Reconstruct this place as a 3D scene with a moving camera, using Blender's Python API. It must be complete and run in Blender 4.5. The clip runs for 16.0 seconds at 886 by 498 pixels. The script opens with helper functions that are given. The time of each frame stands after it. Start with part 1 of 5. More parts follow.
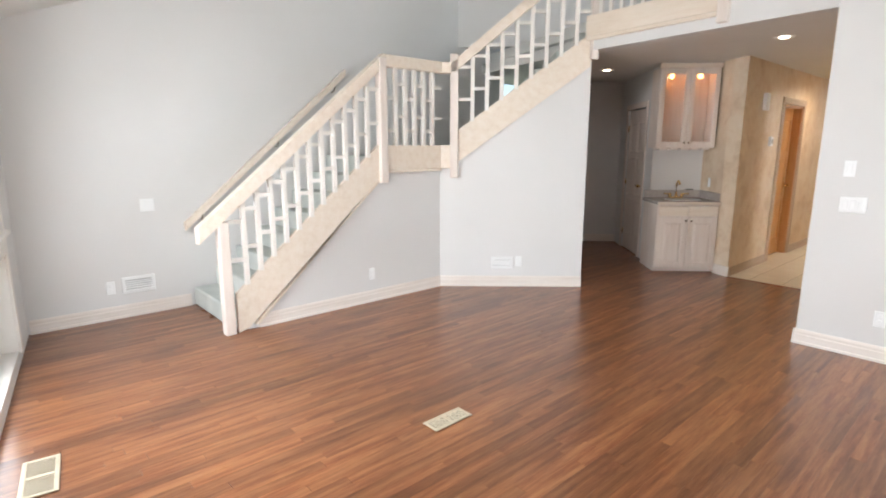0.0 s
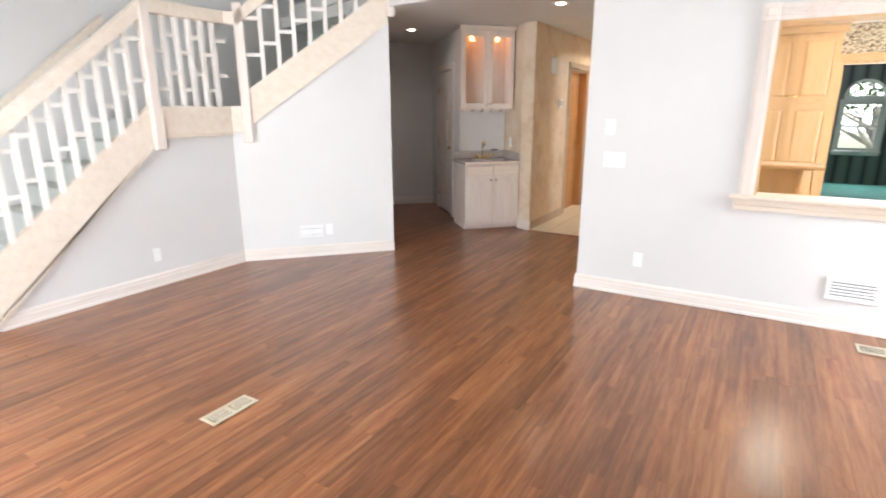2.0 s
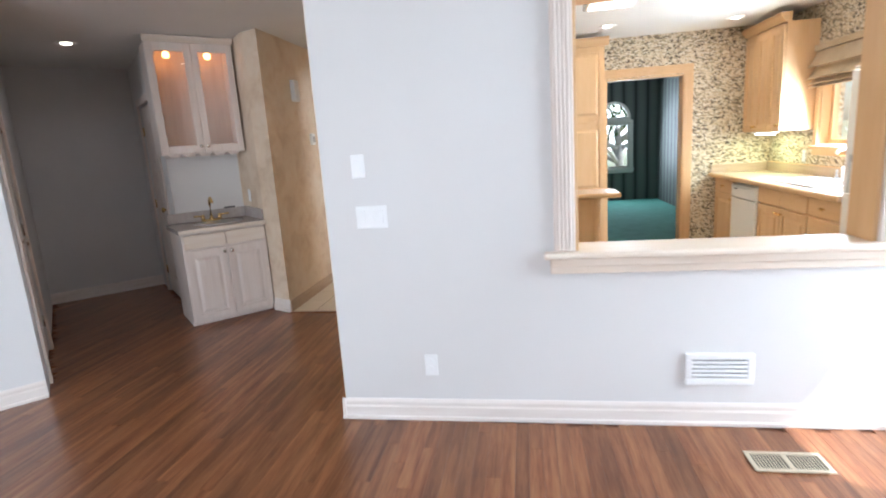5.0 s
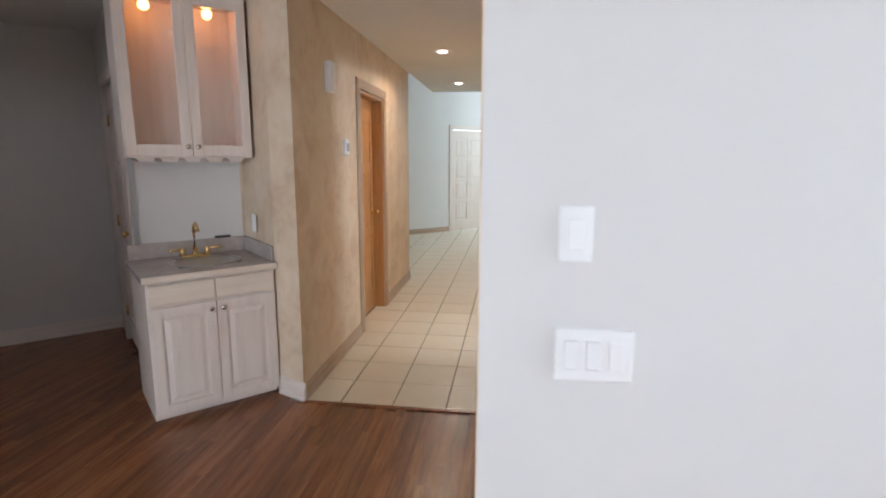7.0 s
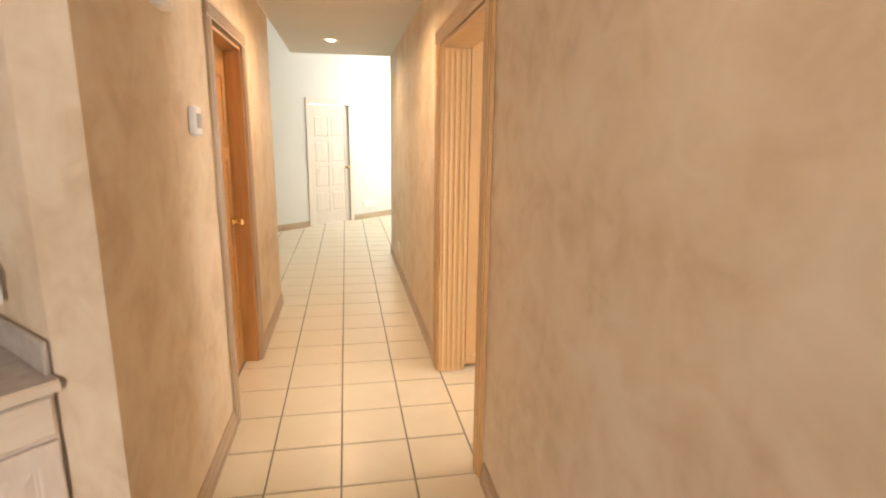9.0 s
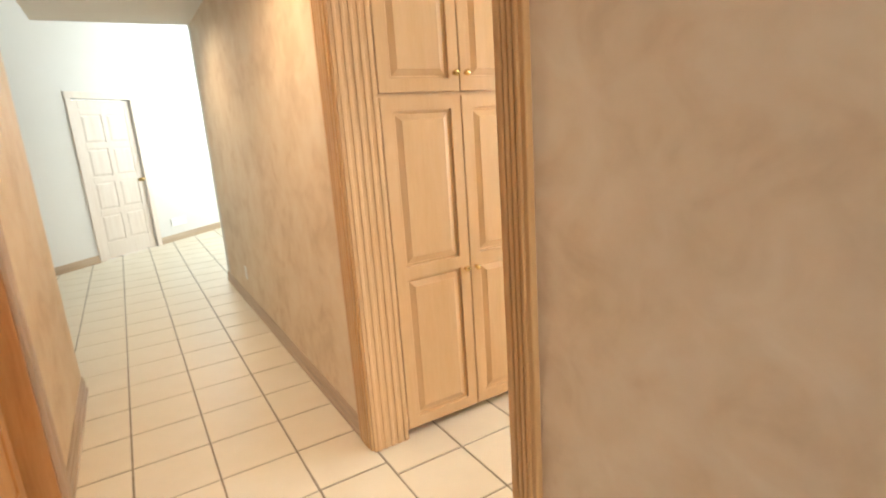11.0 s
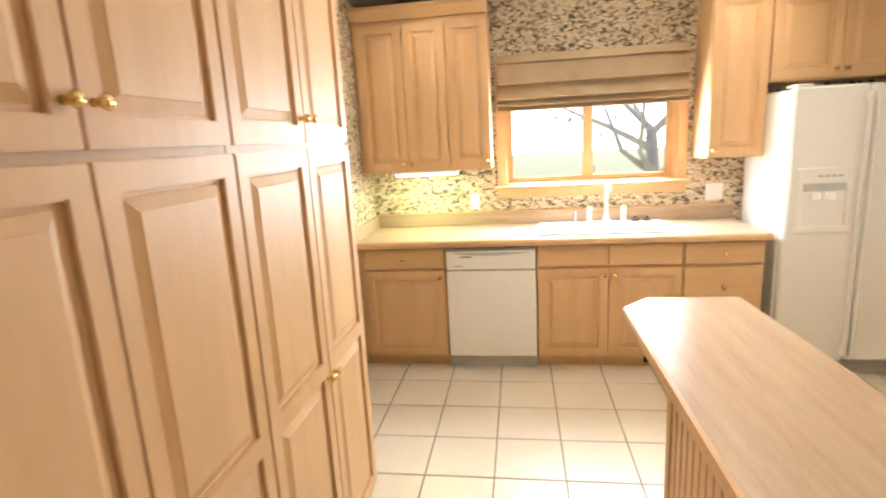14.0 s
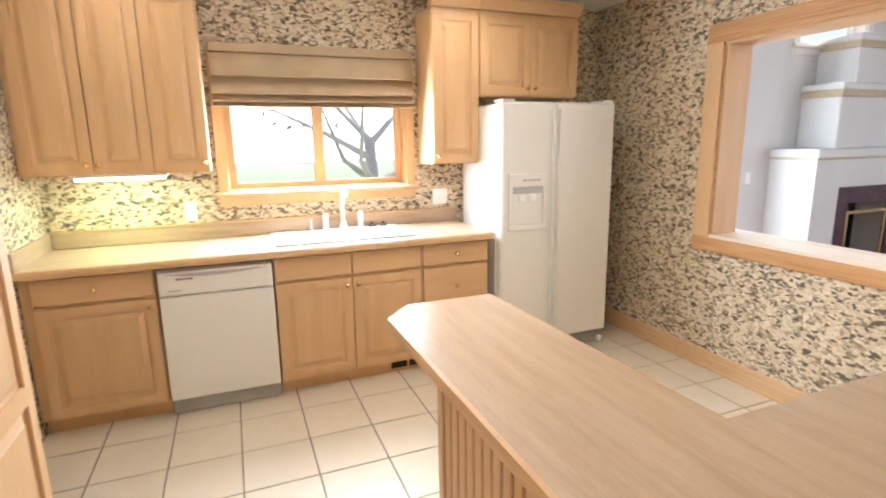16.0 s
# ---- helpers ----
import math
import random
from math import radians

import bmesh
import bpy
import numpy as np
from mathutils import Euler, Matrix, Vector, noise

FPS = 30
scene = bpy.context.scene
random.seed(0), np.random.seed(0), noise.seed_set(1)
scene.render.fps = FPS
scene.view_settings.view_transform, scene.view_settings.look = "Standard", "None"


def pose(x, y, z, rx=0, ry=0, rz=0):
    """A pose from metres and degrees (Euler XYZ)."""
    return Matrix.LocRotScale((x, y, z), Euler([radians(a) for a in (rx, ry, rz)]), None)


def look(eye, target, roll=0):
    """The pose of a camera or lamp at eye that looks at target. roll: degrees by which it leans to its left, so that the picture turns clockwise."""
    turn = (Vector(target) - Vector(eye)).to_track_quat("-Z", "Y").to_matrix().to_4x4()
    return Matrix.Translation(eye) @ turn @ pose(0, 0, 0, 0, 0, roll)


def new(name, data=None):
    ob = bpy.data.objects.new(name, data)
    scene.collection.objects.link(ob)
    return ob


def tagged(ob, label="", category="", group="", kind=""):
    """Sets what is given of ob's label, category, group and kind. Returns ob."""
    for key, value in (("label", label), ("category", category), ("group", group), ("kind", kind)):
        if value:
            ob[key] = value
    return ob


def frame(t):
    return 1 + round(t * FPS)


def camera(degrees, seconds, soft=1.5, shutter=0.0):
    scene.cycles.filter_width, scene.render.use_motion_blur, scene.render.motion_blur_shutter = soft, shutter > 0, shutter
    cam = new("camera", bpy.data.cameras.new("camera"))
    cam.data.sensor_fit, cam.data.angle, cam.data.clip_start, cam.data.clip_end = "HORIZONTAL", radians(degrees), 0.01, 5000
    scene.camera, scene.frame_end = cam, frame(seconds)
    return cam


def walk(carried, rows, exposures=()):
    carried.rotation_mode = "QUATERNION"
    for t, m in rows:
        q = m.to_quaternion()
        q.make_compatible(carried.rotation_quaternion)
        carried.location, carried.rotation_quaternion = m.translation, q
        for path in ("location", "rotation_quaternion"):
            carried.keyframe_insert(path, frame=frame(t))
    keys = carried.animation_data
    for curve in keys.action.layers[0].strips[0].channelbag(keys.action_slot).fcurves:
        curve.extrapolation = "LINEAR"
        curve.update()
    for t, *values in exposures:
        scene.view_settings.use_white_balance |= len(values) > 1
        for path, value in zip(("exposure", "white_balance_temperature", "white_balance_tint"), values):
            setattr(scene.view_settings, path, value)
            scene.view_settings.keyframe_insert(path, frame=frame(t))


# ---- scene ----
cam = camera(80.5, 16.0, 1.9, 0.4)
PATH = [
    (0, (0.69, -4.675, 1.51), (-0.779, -3.373, 1.128), -0.0),
    (0.5, (0.715, -4.631, 1.509), (-0.689, -3.266, 1.101), -0.1),
    (1, (0.758, -4.563, 1.5), (-0.552, -3.116, 1.065), -0.2),
    (1.5, (0.793, -4.47, 1.488), (-0.374, -2.915, 1.018), -0.1),
    (2, (0.846, -4.336, 1.489), (-0.151, -2.679, 0.977), -0.1),
    (2.5, (0.838, -4.151, 1.474), (0.057, -2.391, 0.935), 0.2),
    (3, (0.812, -3.88, 1.464), (0.239, -2.043, 0.922), 0.1),
    (3.5, (0.828, -3.571, 1.449), (0.395, -1.691, 0.921), -0.9),
    (4, (0.816, -3.246, 1.431), (0.472, -1.339, 0.937), -2.6),
    (4.5, (0.725, -2.893, 1.444), (0.444, -0.965, 0.993), -3.6),
    (5, (0.618, -2.53, 1.441), (0.292, -0.596, 1.049), -3.8),
    (5.2, (0.556, -2.384, 1.431), (0.21, -0.448, 1.064), -3.5),
    (7.3, (-0.458, -0.857, 1.518), (-0.675, 1.101, 1.169), 1.4),
    (7.5, (-0.526, -0.709, 1.514), (-0.687, 1.253, 1.159), 1.6),
    (8, (-0.73, -0.334, 1.516), (-0.691, 1.631, 1.145), 2.4),
    (8.5, (-0.866, 0.064, 1.511), (-0.646, 2.013, 1.12), 1.9),
    (9, (-0.977, 0.431, 1.524), (-0.621, 2.355, 1.108), 0.7),
    (9.2, (-1.017, 0.579, 1.546), (-0.6, 2.487, 1.116), 0.1),
    (11.3, (-1.168, 1.775, 1.414), (-0.088, 3.395, 0.956), -4.7),
    (11.5, (-1.129, 1.891, 1.407), (0.011, 3.47, 0.95), -5.2),
    (12, (-1.056, 2.19, 1.403), (0.274, 3.612, 0.947), -5.6),
    (12.5, (-0.973, 2.495, 1.474), (0.576, 3.65, 0.956), -4.0),
    (13, (-0.861, 2.673, 1.533), (0.858, 3.569, 1.041), -3.3),
    (13.5, (-0.753, 2.834, 1.577), (1.105, 3.427, 1.134), -3.0),
    (14, (-0.593, 2.944, 1.561), (1.342, 3.239, 1.153), -3.1),
    (14.5, (-0.426, 2.997, 1.549), (1.53, 2.973, 1.13), -2.6),
    (15, (-0.328, 3.037, 1.53), (1.596, 2.696, 1.101), -1.6),
    (15.5, (-0.3, 3.041, 1.524), (1.569, 2.469, 1.102), -1.0),
    (16, (-0.31, 3.018, 1.503), (1.51, 2.295, 1.1), -0.9),
]
walk(cam, [(t, look(eye, target, roll)) for t, eye, target, roll in PATH],
     [(0.0, 0.55, 6450, 10), (1.5, 0.72, 6450, 11), (2.5, 0.85, 6200, 11), (3.5, 0.85, 6000, 10), (5.0, 0.43, 5800, 10), (7.5, 0.36, 6050, 11), (8.0, 0.60, 6800, 13), (8.5, 0.74, 7800, 15), (9.0, 0.92, 8000, 15), (11.5, 0.98, 6600, 8), (12.5, 1.0, 6500, 10), (13.5, 0.76, 6500, 11), (14.0, 0.54, 6650, 12), (15.0, 0.40, 6700, 12), (16.0, 0.53, 6000, 11)])

# ---- world, sun and window light ----
world = bpy.data.worlds.new("world")
scene.world = world
world.use_nodes = True
sky = world.node_tree.nodes.new("ShaderNodeTexSky")
sky.sky_type, sky.sun_disc = "NISHITA", False
sky.sun_elevation, sky.sun_rotation = radians(55), radians(116)
bgnode = world.node_tree.nodes["Background"]
bgnode.inputs["Strength"].default_value = 0.14
world.node_tree.links.new(sky.outputs[0], bgnode.inputs[0])
sun = new("sun", bpy.data.lights.new("sun", "SUN"))
sun.data.energy, sun.data.angle, sun.data.color = 5.0, radians(0.6), (1.0, 0.95, 0.87)
sun.matrix_world = look((0, 0, 20), (-0.52 * 12, 0.25 * 12, 20 - 0.82 * 12))


def window_light(eye, target, w, h, watts, colour=(0.84, 0.93, 1.0)):
    """Area lamp standing in for sky light at a window."""
    lamp = new("window_light", bpy.data.lights.new("window_light", "AREA"))
    lamp.data.shape, lamp.data.size, lamp.data.size_y = "RECTANGLE", w, h
    lamp.data.energy, lamp.data.color = watts, colour
    lamp.matrix_world = look(eye, target)
    return lamp


window_light((-1.9, -4.93, 1.35), (-1.0, 0.0, 0.9), 3.2, 2.2, 112, (0.93, 0.96, 1.0))
window_light((3.3, -0.75, 1.5), (-1, -0.9, 0.7), 0.9, 2.2, 70)
# Added warm fill for the west wall, bigger and higher than the clerestory opening.
window_light((3.25, -3.0, 3.6), (-2, -2.0, 1.8), 2.4, 1.6, 38, (1.0, 0.91, 0.76))
window_light((3.30, 2.44, 1.5), (0, 2.5, 0.7), 1.1, 0.6, 56)
window_light((1.22, 10.3, 2.2), (-1.4, 10.0, 1.2), 2.2, 2.8, 66, (0.86, 0.97, 0.97))
window_light((2.5, 9.12, 1.4), (2.2, 4.0, 0.8), 0.7, 1.3, 45)

# ---- materials ----


def material(name, rough=0.5, metal=0.0):
    m = bpy.data.materials.new(name)
    m.use_nodes = True
    b = m.node_tree.nodes["Principled BSDF"]
    b.inputs["Roughness"].default_value = rough
    b.inputs["Metallic"].default_value = metal
    return m, m.node_tree.nodes, m.node_tree.links, b


def ramp(nodes, stops, mode="LINEAR"):
    r = nodes.new("ShaderNodeValToRGB")
    r.color_ramp.interpolation = mode
    e = r.color_ramp.elements
    while len(e) < len(stops):
        e.new(0.5)
    for el, (p, c) in zip(e, stops):
        el.position, el.color = p, (*c, 1)
    return r


def coords(nodes, links, scale=(1, 1, 1), kind="Object", turn=0):
    c = nodes.new("ShaderNodeTexCoord")
    mp = nodes.new("ShaderNodeMapping")
    mp.inputs["Scale"].default_value = scale
    mp.inputs["Rotation"].default_value = (0, 0, radians(turn))
    links.new(c.outputs[kind], mp.inputs[0])
    return mp


def noise_tex(nodes, links, mp, scale, detail=4.0, rough=0.55):
    n = nodes.new("ShaderNodeTexNoise")
    n.inputs["Scale"].default_value, n.inputs["Detail"].default_value = scale, detail
    n.inputs["Roughness"].default_value = rough
    links.new(mp.outputs[0], n.inputs["Vector"])
    return n


def bump(nodes, links, b, height, strength=0.15, dist=0.004):
    k = nodes.new("ShaderNodeBump")
    k.inputs["Strength"].default_value, k.inputs["Distance"].default_value = strength, dist
    links.new(height, k.inputs["Height"])
    links.new(k.outputs[0], b.inputs["Normal"])


def paint(name, c1, c2, rough=0.6, big=1.2, fine=180, strength=0.12, metal=0.0):
    """Painted or plain surface: two tones drifting slowly, fine relief."""
    m, n, l, b = material(name, rough, metal)
    mp = coords(n, l)
    a = noise_tex(n, l, mp, big, 5)
    r = ramp(n, [(0.3, c1), (0.7, c2)])
    l.new(a.outputs["Fac"], r.inputs[0])
    l.new(r.outputs[0], b.inputs["Base Color"])
    f = noise_tex(n, l, mp, fine, 3)
    bump(n, l, b, f.outputs["Fac"], strength, 0.002)
    return m


def wood(name, dark, mid, light, rough=0.35, axis=2, stretch=14.0, scale=3.0, piece=False, gloss=0.0, vary=0.35):
    """Wood with long grain along one axis; each piece may differ in tone."""
    m, n, l, b = material(name, rough)
    s = [stretch, stretch, stretch]
    s[axis] = 1.0
    mp = coords(n, l, s)
    info = n.new("ShaderNodeObjectInfo")
    geo = n.new("ShaderNodeNewGeometry")
    add = n.new("ShaderNodeMath")
    add.operation = "ADD"
    l.new(info.outputs["Random"], add.inputs[0])
    l.new(geo.outputs["Random Per Island"], add.inputs[1])
    mul = n.new("ShaderNodeVectorMath")
    mul.operation = "SCALE"
    mul.inputs[0].default_value = (37.0, 19.0, 53.0)
    l.new(add.outputs[0], mul.inputs["Scale"])
    off = n.new("ShaderNodeVectorMath")
    off.operation = "ADD"
    l.new(mp.outputs[0], off.inputs[0])
    l.new(mul.outputs[0], off.inputs[1])
    a = noise_tex(n, l, off, scale, 6, 0.6)
    f = noise_tex(n, l, off, scale * 9, 3, 0.6)
    mix = n.new("ShaderNodeMath")
    mix.operation = "MULTIPLY_ADD"
    mix.inputs[1].default_value = 0.35
    l.new(f.outputs["Fac"], mix.inputs[0])
    l.new(a.outputs["Fac"], mix.inputs[2])
    r = ramp(n, [(0.42, dark), (0.62, mid), (0.86, light)])
    l.new(mix.outputs[0], r.inputs[0])
    out = r.outputs[0]
    if piece:
        fr = n.new("ShaderNodeMath")
        fr.operation = "FRACT"
        l.new(add.outputs[0], fr.inputs[0])
        hv = n.new("ShaderNodeHueSaturation")
        mr = n.new("ShaderNodeMapRange")
        mr.inputs["To Min"].default_value, mr.inputs["To Max"].default_value = 1 - vary, 1 + vary
        l.new(fr.outputs[0], mr.inputs[0])
        l.new(mr.outputs[0], hv.inputs["Value"])
        l.new(out, hv.inputs["Color"])
        out = hv.outputs[0]
    l.new(out, b.inputs["Base Color"])
    b.inputs["Coat Weight"].default_value = gloss
    b.inputs["Coat Roughness"].default_value = 0.30
    bump(n, l, b, f.outputs["Fac"], 0.12, 0.0015)
    return m


def floor_oak(name):
    """Red-brown varnished strip oak: cathedral grain, tone by strip, broad worn and stained drifts."""
    m, n, l, b = material(name, 0.34)
    mp = coords(n, l)
    info = n.new("ShaderNodeObjectInfo")
    geo = n.new("ShaderNodeNewGeometry")
    add = n.new("ShaderNodeMath")
    add.operation = "ADD"
    l.new(info.outputs["Random"], add.inputs[0])
    l.new(geo.outputs["Random Per Island"], add.inputs[1])
    fr = n.new("ShaderNodeMath")
    fr.operation = "FRACT"
    l.new(add.outputs[0], fr.inputs[0])
    shift = n.new("ShaderNodeVectorMath")
    shift.operation = "SCALE"
    shift.inputs[0].default_value = (7.0, 31.0, 13.0)
    l.new(fr.outputs[0], shift.inputs["Scale"])
    stretched = n.new("ShaderNodeMapping")
    stretched.inputs["Scale"].default_value = (26.0, 1.6, 26.0)
    l.new(mp.outputs[0], stretched.inputs["Vector"])
    off = n.new("ShaderNodeVectorMath")
    off.operation = "ADD"
    l.new(stretched.outputs[0], off.inputs[0])
    l.new(shift.outputs[0], off.inputs[1])
    grain = noise_tex(n, l, off, 1.0, 5, 0.6)
    pores = noise_tex(n, l, off, 7.0, 3, 0.6)
    mix = n.new("ShaderNodeMath")
    mix.operation = "MULTIPLY_ADD"
    mix.inputs[1].default_value = 0.4
    l.new(pores.outputs["Fac"], mix.inputs[0])
    l.new(grain.outputs["Fac"], mix.inputs[2])
    r = ramp(n, [(0.42, (0.100, 0.030, 0.010)), (0.60, (0.180, 0.060, 0.021)), (0.88, (0.31, 0.128, 0.050))])
    l.new(mix.outputs[0], r.inputs[0])
    world_pos = n.new("ShaderNodeMapping")
    world_pos.inputs["Scale"].default_value = (1.5, 0.5, 1.0)
    l.new(geo.outputs["Position"], world_pos.inputs["Vector"])
    drift = noise_tex(n, l, world_pos, 1.3, 4, 0.55)
    tone = n.new("ShaderNodeMapRange")
    tone.inputs["To Min"].default_value, tone.inputs["To Max"].default_value = 0.78, 1.20
    l.new(fr.outputs[0], tone.inputs[0])
    worn = n.new("ShaderNodeMapRange")
    worn.inputs["From Min"].default_value, worn.inputs["From Max"].default_value = 0.3, 0.7
    worn.inputs["To Min"].default_value, worn.inputs["To Max"].default_value = 0.72, 1.25
    l.new(drift.outputs["Fac"], worn.inputs[0])
    both = n.new("ShaderNodeMath")
    both.operation = "MULTIPLY"
    l.new(tone.outputs[0], both.inputs[0])
    l.new(worn.outputs[0], both.inputs[1])
    hv = n.new("ShaderNodeHueSaturation")
    l.new(both.outputs[0], hv.inputs["Value"])
    l.new(r.outputs[0], hv.inputs["Color"])
    l.new(hv.outputs[0], b.inputs["Base Color"])
    gl = n.new("ShaderNodeMapRange")
    gl.inputs["To Min"].default_value, gl.inputs["To Max"].default_value = 0.16, 0.30
    l.new(drift.outputs["Fac"], gl.inputs[0])
    b.inputs["Coat Weight"].default_value = 0.6
    l.new(gl.outputs[0], b.inputs["Coat Roughness"])
    b.inputs["Specular IOR Level"].default_value = 0.25
    bump(n, l, b, pores.outputs["Fac"], 0.06, 0.001)
    return m


def sponged(name, c1, c2, c3):
    """Sponge-painted plaster: soft clouds in three tones."""
    m, n, l, b = material(name, 0.55)
    mp = coords(n, l)
    a = noise_tex(n, l, mp, 2.4, 7, 0.6)
    d = n.new("ShaderNodeTexNoise")
    d.inputs["Scale"].default_value, d.inputs["Detail"].default_value = 6.5, 6
    d.inputs["Distortion"].default_value = 1.2
    l.new(mp.outputs[0], d.inputs["Vector"])
    mx = n.new("ShaderNodeMath")
    mx.operation = "MULTIPLY_ADD"
    mx.inputs[1].default_value = 0.6
    l.new(d.outputs["Fac"], mx.inputs[0])
    l.new(a.outputs["Fac"], mx.inputs[2])
    r = ramp(n, [(0.60, c1), (0.78, c2), (0.97, c3)])
    l.new(mx.outputs[0], r.inputs[0])
    l.new(r.outputs[0], b.inputs["Base Color"])
    f = noise_tex(n, l, mp, 120, 3)
    bump(n, l, b, f.outputs["Fac"], 0.15, 0.002)
    return m


def leaf_paper(name):
    """Wallpaper of small overlapping leaves in beige, grey, olive and black."""
    m, n, l, b = material(name, 0.7)
    mp = coords(n, l, (1, 1, 1.7))
    w = noise_tex(n, l, mp, 22, 2)
    off = n.new("ShaderNodeVectorMath")
    off.operation = "MULTIPLY_ADD"
    off.inputs[1].default_value = (0.07, 0.07, 0.07)
    l.new(w.outputs["Color"], off.inputs[0])
    l.new(mp.outputs[0], off.inputs[2])
    v = n.new("ShaderNodeTexVoronoi")
    v.inputs["Scale"].default_value = 42
    l.new(off.outputs[0], v.inputs["Vector"])
    sep = n.new("ShaderNodeSeparateColor")
    l.new(v.outputs["Color"], sep.inputs[0])
    r = ramp(n, [(0.0, (0.13, 0.10, 0.07)), (0.13, (0.60, 0.49, 0.33)), (0.36, (0.26, 0.215, 0.135)), (0.48, (0.68, 0.58, 0.42)),
                 (0.70, (0.40, 0.31, 0.21)), (0.80, (0.72, 0.64, 0.50))], "CONSTANT")
    l.new(sep.outputs[0], r.inputs[0])
    e = n.new("ShaderNodeTexVoronoi")
    e.feature = "DISTANCE_TO_EDGE"
    e.inputs["Scale"].default_value = 42
    l.new(off.outputs[0], e.inputs["Vector"])
    er = ramp(n, [(0.0, (0.5, 0.48, 0.45)), (0.05, (1, 1, 1))])
    l.new(e.outputs["Distance"], er.inputs[0])
    mx = n.new("ShaderNodeMix")
    mx.data_type, mx.blend_type = "RGBA", "MULTIPLY"
    mx.inputs["Factor"].default_value = 0.9
    l.new(r.outputs[0], mx.inputs["A"])
    l.new(er.outputs[0], mx.inputs["B"])
    l.new(mx.outputs["Result"], b.inputs["Base Color"])
    return m


def striped_paper(name):
    m, n, l, b = material(name, 0.65)
    mp = coords(n, l)
    w = n.new("ShaderNodeTexWave")
    w.wave_type, w.bands_direction = "BANDS", "X"
    w.inputs["Scale"].default_value, w.inputs["Distortion"].default_value = 1.3, 0.4
    l.new(mp.outputs[0], w.inputs["Vector"])
    r = ramp(n, [(0.0, (0.035, 0.036, 0.032)), (0.16, (0.095, 0.108, 0.098)), (0.8, (0.15, 0.162, 0.148))])
    l.new(w.outputs["Fac"], r.inputs[0])
    l.new(r.outputs[0], b.inputs["Base Color"])
    return m


def glass_mat(name, rough=0.0):
    m, n, l, b = material(name, rough)
    b.inputs["Transmission Weight"].default_value = 1.0
    b.inputs["IOR"].default_value = 1.45
    b.inputs["Base Color"].default_value = (0.97, 0.98, 0.98, 1)
    return m


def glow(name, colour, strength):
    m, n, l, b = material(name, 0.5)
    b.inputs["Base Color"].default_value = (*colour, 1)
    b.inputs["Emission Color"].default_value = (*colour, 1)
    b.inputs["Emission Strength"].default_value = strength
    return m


WALL = paint("wall_paint", (0.675, 0.66, 0.64), (0.72, 0.707, 0.69), 0.6, 0.8, 160)
CEIL = paint("ceiling_paint", (0.74, 0.73, 0.70), (0.79, 0.78, 0.75), 0.8, 1.0, 60, 0.3)
WHITE = paint("white_trim_paint", (0.76, 0.72, 0.66), (0.83, 0.79, 0.74), 0.35, 3.0, 90, 0.08)
PICKLED = wood("pickled_wood", (0.68, 0.58, 0.51), (0.745, 0.655, 0.585), (0.79, 0.71, 0.645), 0.4, 2, 12, 1.6)
PICKLEDX = wood("pickled_wood_long", (0.70, 0.585, 0.47), (0.76, 0.655, 0.54), (0.80, 0.71, 0.61), 0.4, 0, 12, 1.6)
PALEBASE = wood("pale_base_wood", (0.70, 0.62, 0.56), (0.76, 0.69, 0.63), (0.81, 0.75, 0.70), 0.4, 0, 12, 1.6)
MAPLE = wood("maple", (0.60, 0.375, 0.185), (0.645, 0.415, 0.215), (0.68, 0.455, 0.25), 0.5, 2, 9, 1.2)
MAPLEX = wood("maple_long", (0.60, 0.375, 0.185), (0.645, 0.415, 0.215), (0.68, 0.455, 0.25), 0.5, 0, 9, 1.2)
OAK = wood("stained_oak", (0.41, 0.18, 0.055), (0.50, 0.245, 0.085), (0.57, 0.305, 0.12), 0.35, 2, 18, 2.4, gloss=0.3)
CASING = wood("amber_casing_wood", (0.50, 0.275, 0.105), (0.56, 0.325, 0.135), (0.61, 0.37, 0.165), 0.35, 2, 12, 1.4, gloss=0.3)
OAKX = wood("stained_oak_long", (0.40, 0.20, 0.075), (0.52, 0.28, 0.11), (0.60, 0.35, 0.16), 0.35, 0, 18, 2.4, gloss=0.3)
TANBASE = wood("tan_base_wood", (0.36, 0.25, 0.165), (0.43, 0.315, 0.22), (0.50, 0.38, 0.27), 0.4, 0, 12, 1.6)
TANCASING = wood("tan_casing_wood", (0.40, 0.28, 0.18), (0.47, 0.345, 0.235), (0.53, 0.40, 0.285), 0.4, 2, 12, 1.6)
FLOORWOOD = floor_oak("floor_oak")
TILE = paint("cream_tile", (0.70, 0.62, 0.49), (0.76, 0.69, 0.57), 0.28, 3.0, 40, 0.06)
GROUT = paint("grout", (0.25, 0.205, 0.15), (0.33, 0.27, 0.20), 0.9, 9, 200, 0.3)
GAP = paint("floor_gap", (0.12, 0.042, 0.017), (0.15, 0.052, 0.022), 0.8, 9, 200, 0.1)
HALL = sponged("sponged_plaster", (0.62, 0.475, 0.33), (0.71, 0.575, 0.425), (0.755, 0.64, 0.50))
PAPER = leaf_paper("leaf_wallpaper")
STRIPES = striped_paper("striped_wallpaper")
CARPET = paint("green_carpet", (0.05, 0.18, 0.14), (0.075, 0.24, 0.19), 0.95, 6, 260, 0.8)
STAIRCARPET = paint("pale_carpet", (0.50, 0.53, 0.50), (0.60, 0.62, 0.58), 0.95, 6, 260, 0.8)
APPLIANCE = paint("white_enamel", (0.78, 0.77, 0.74), (0.82, 0.81, 0.78), 0.25, 2, 320, 0.05)
PORCELAIN = paint("porcelain", (0.83, 0.82, 0.79), (0.86, 0.85, 0.82), 0.12, 2, 20, 0.0)
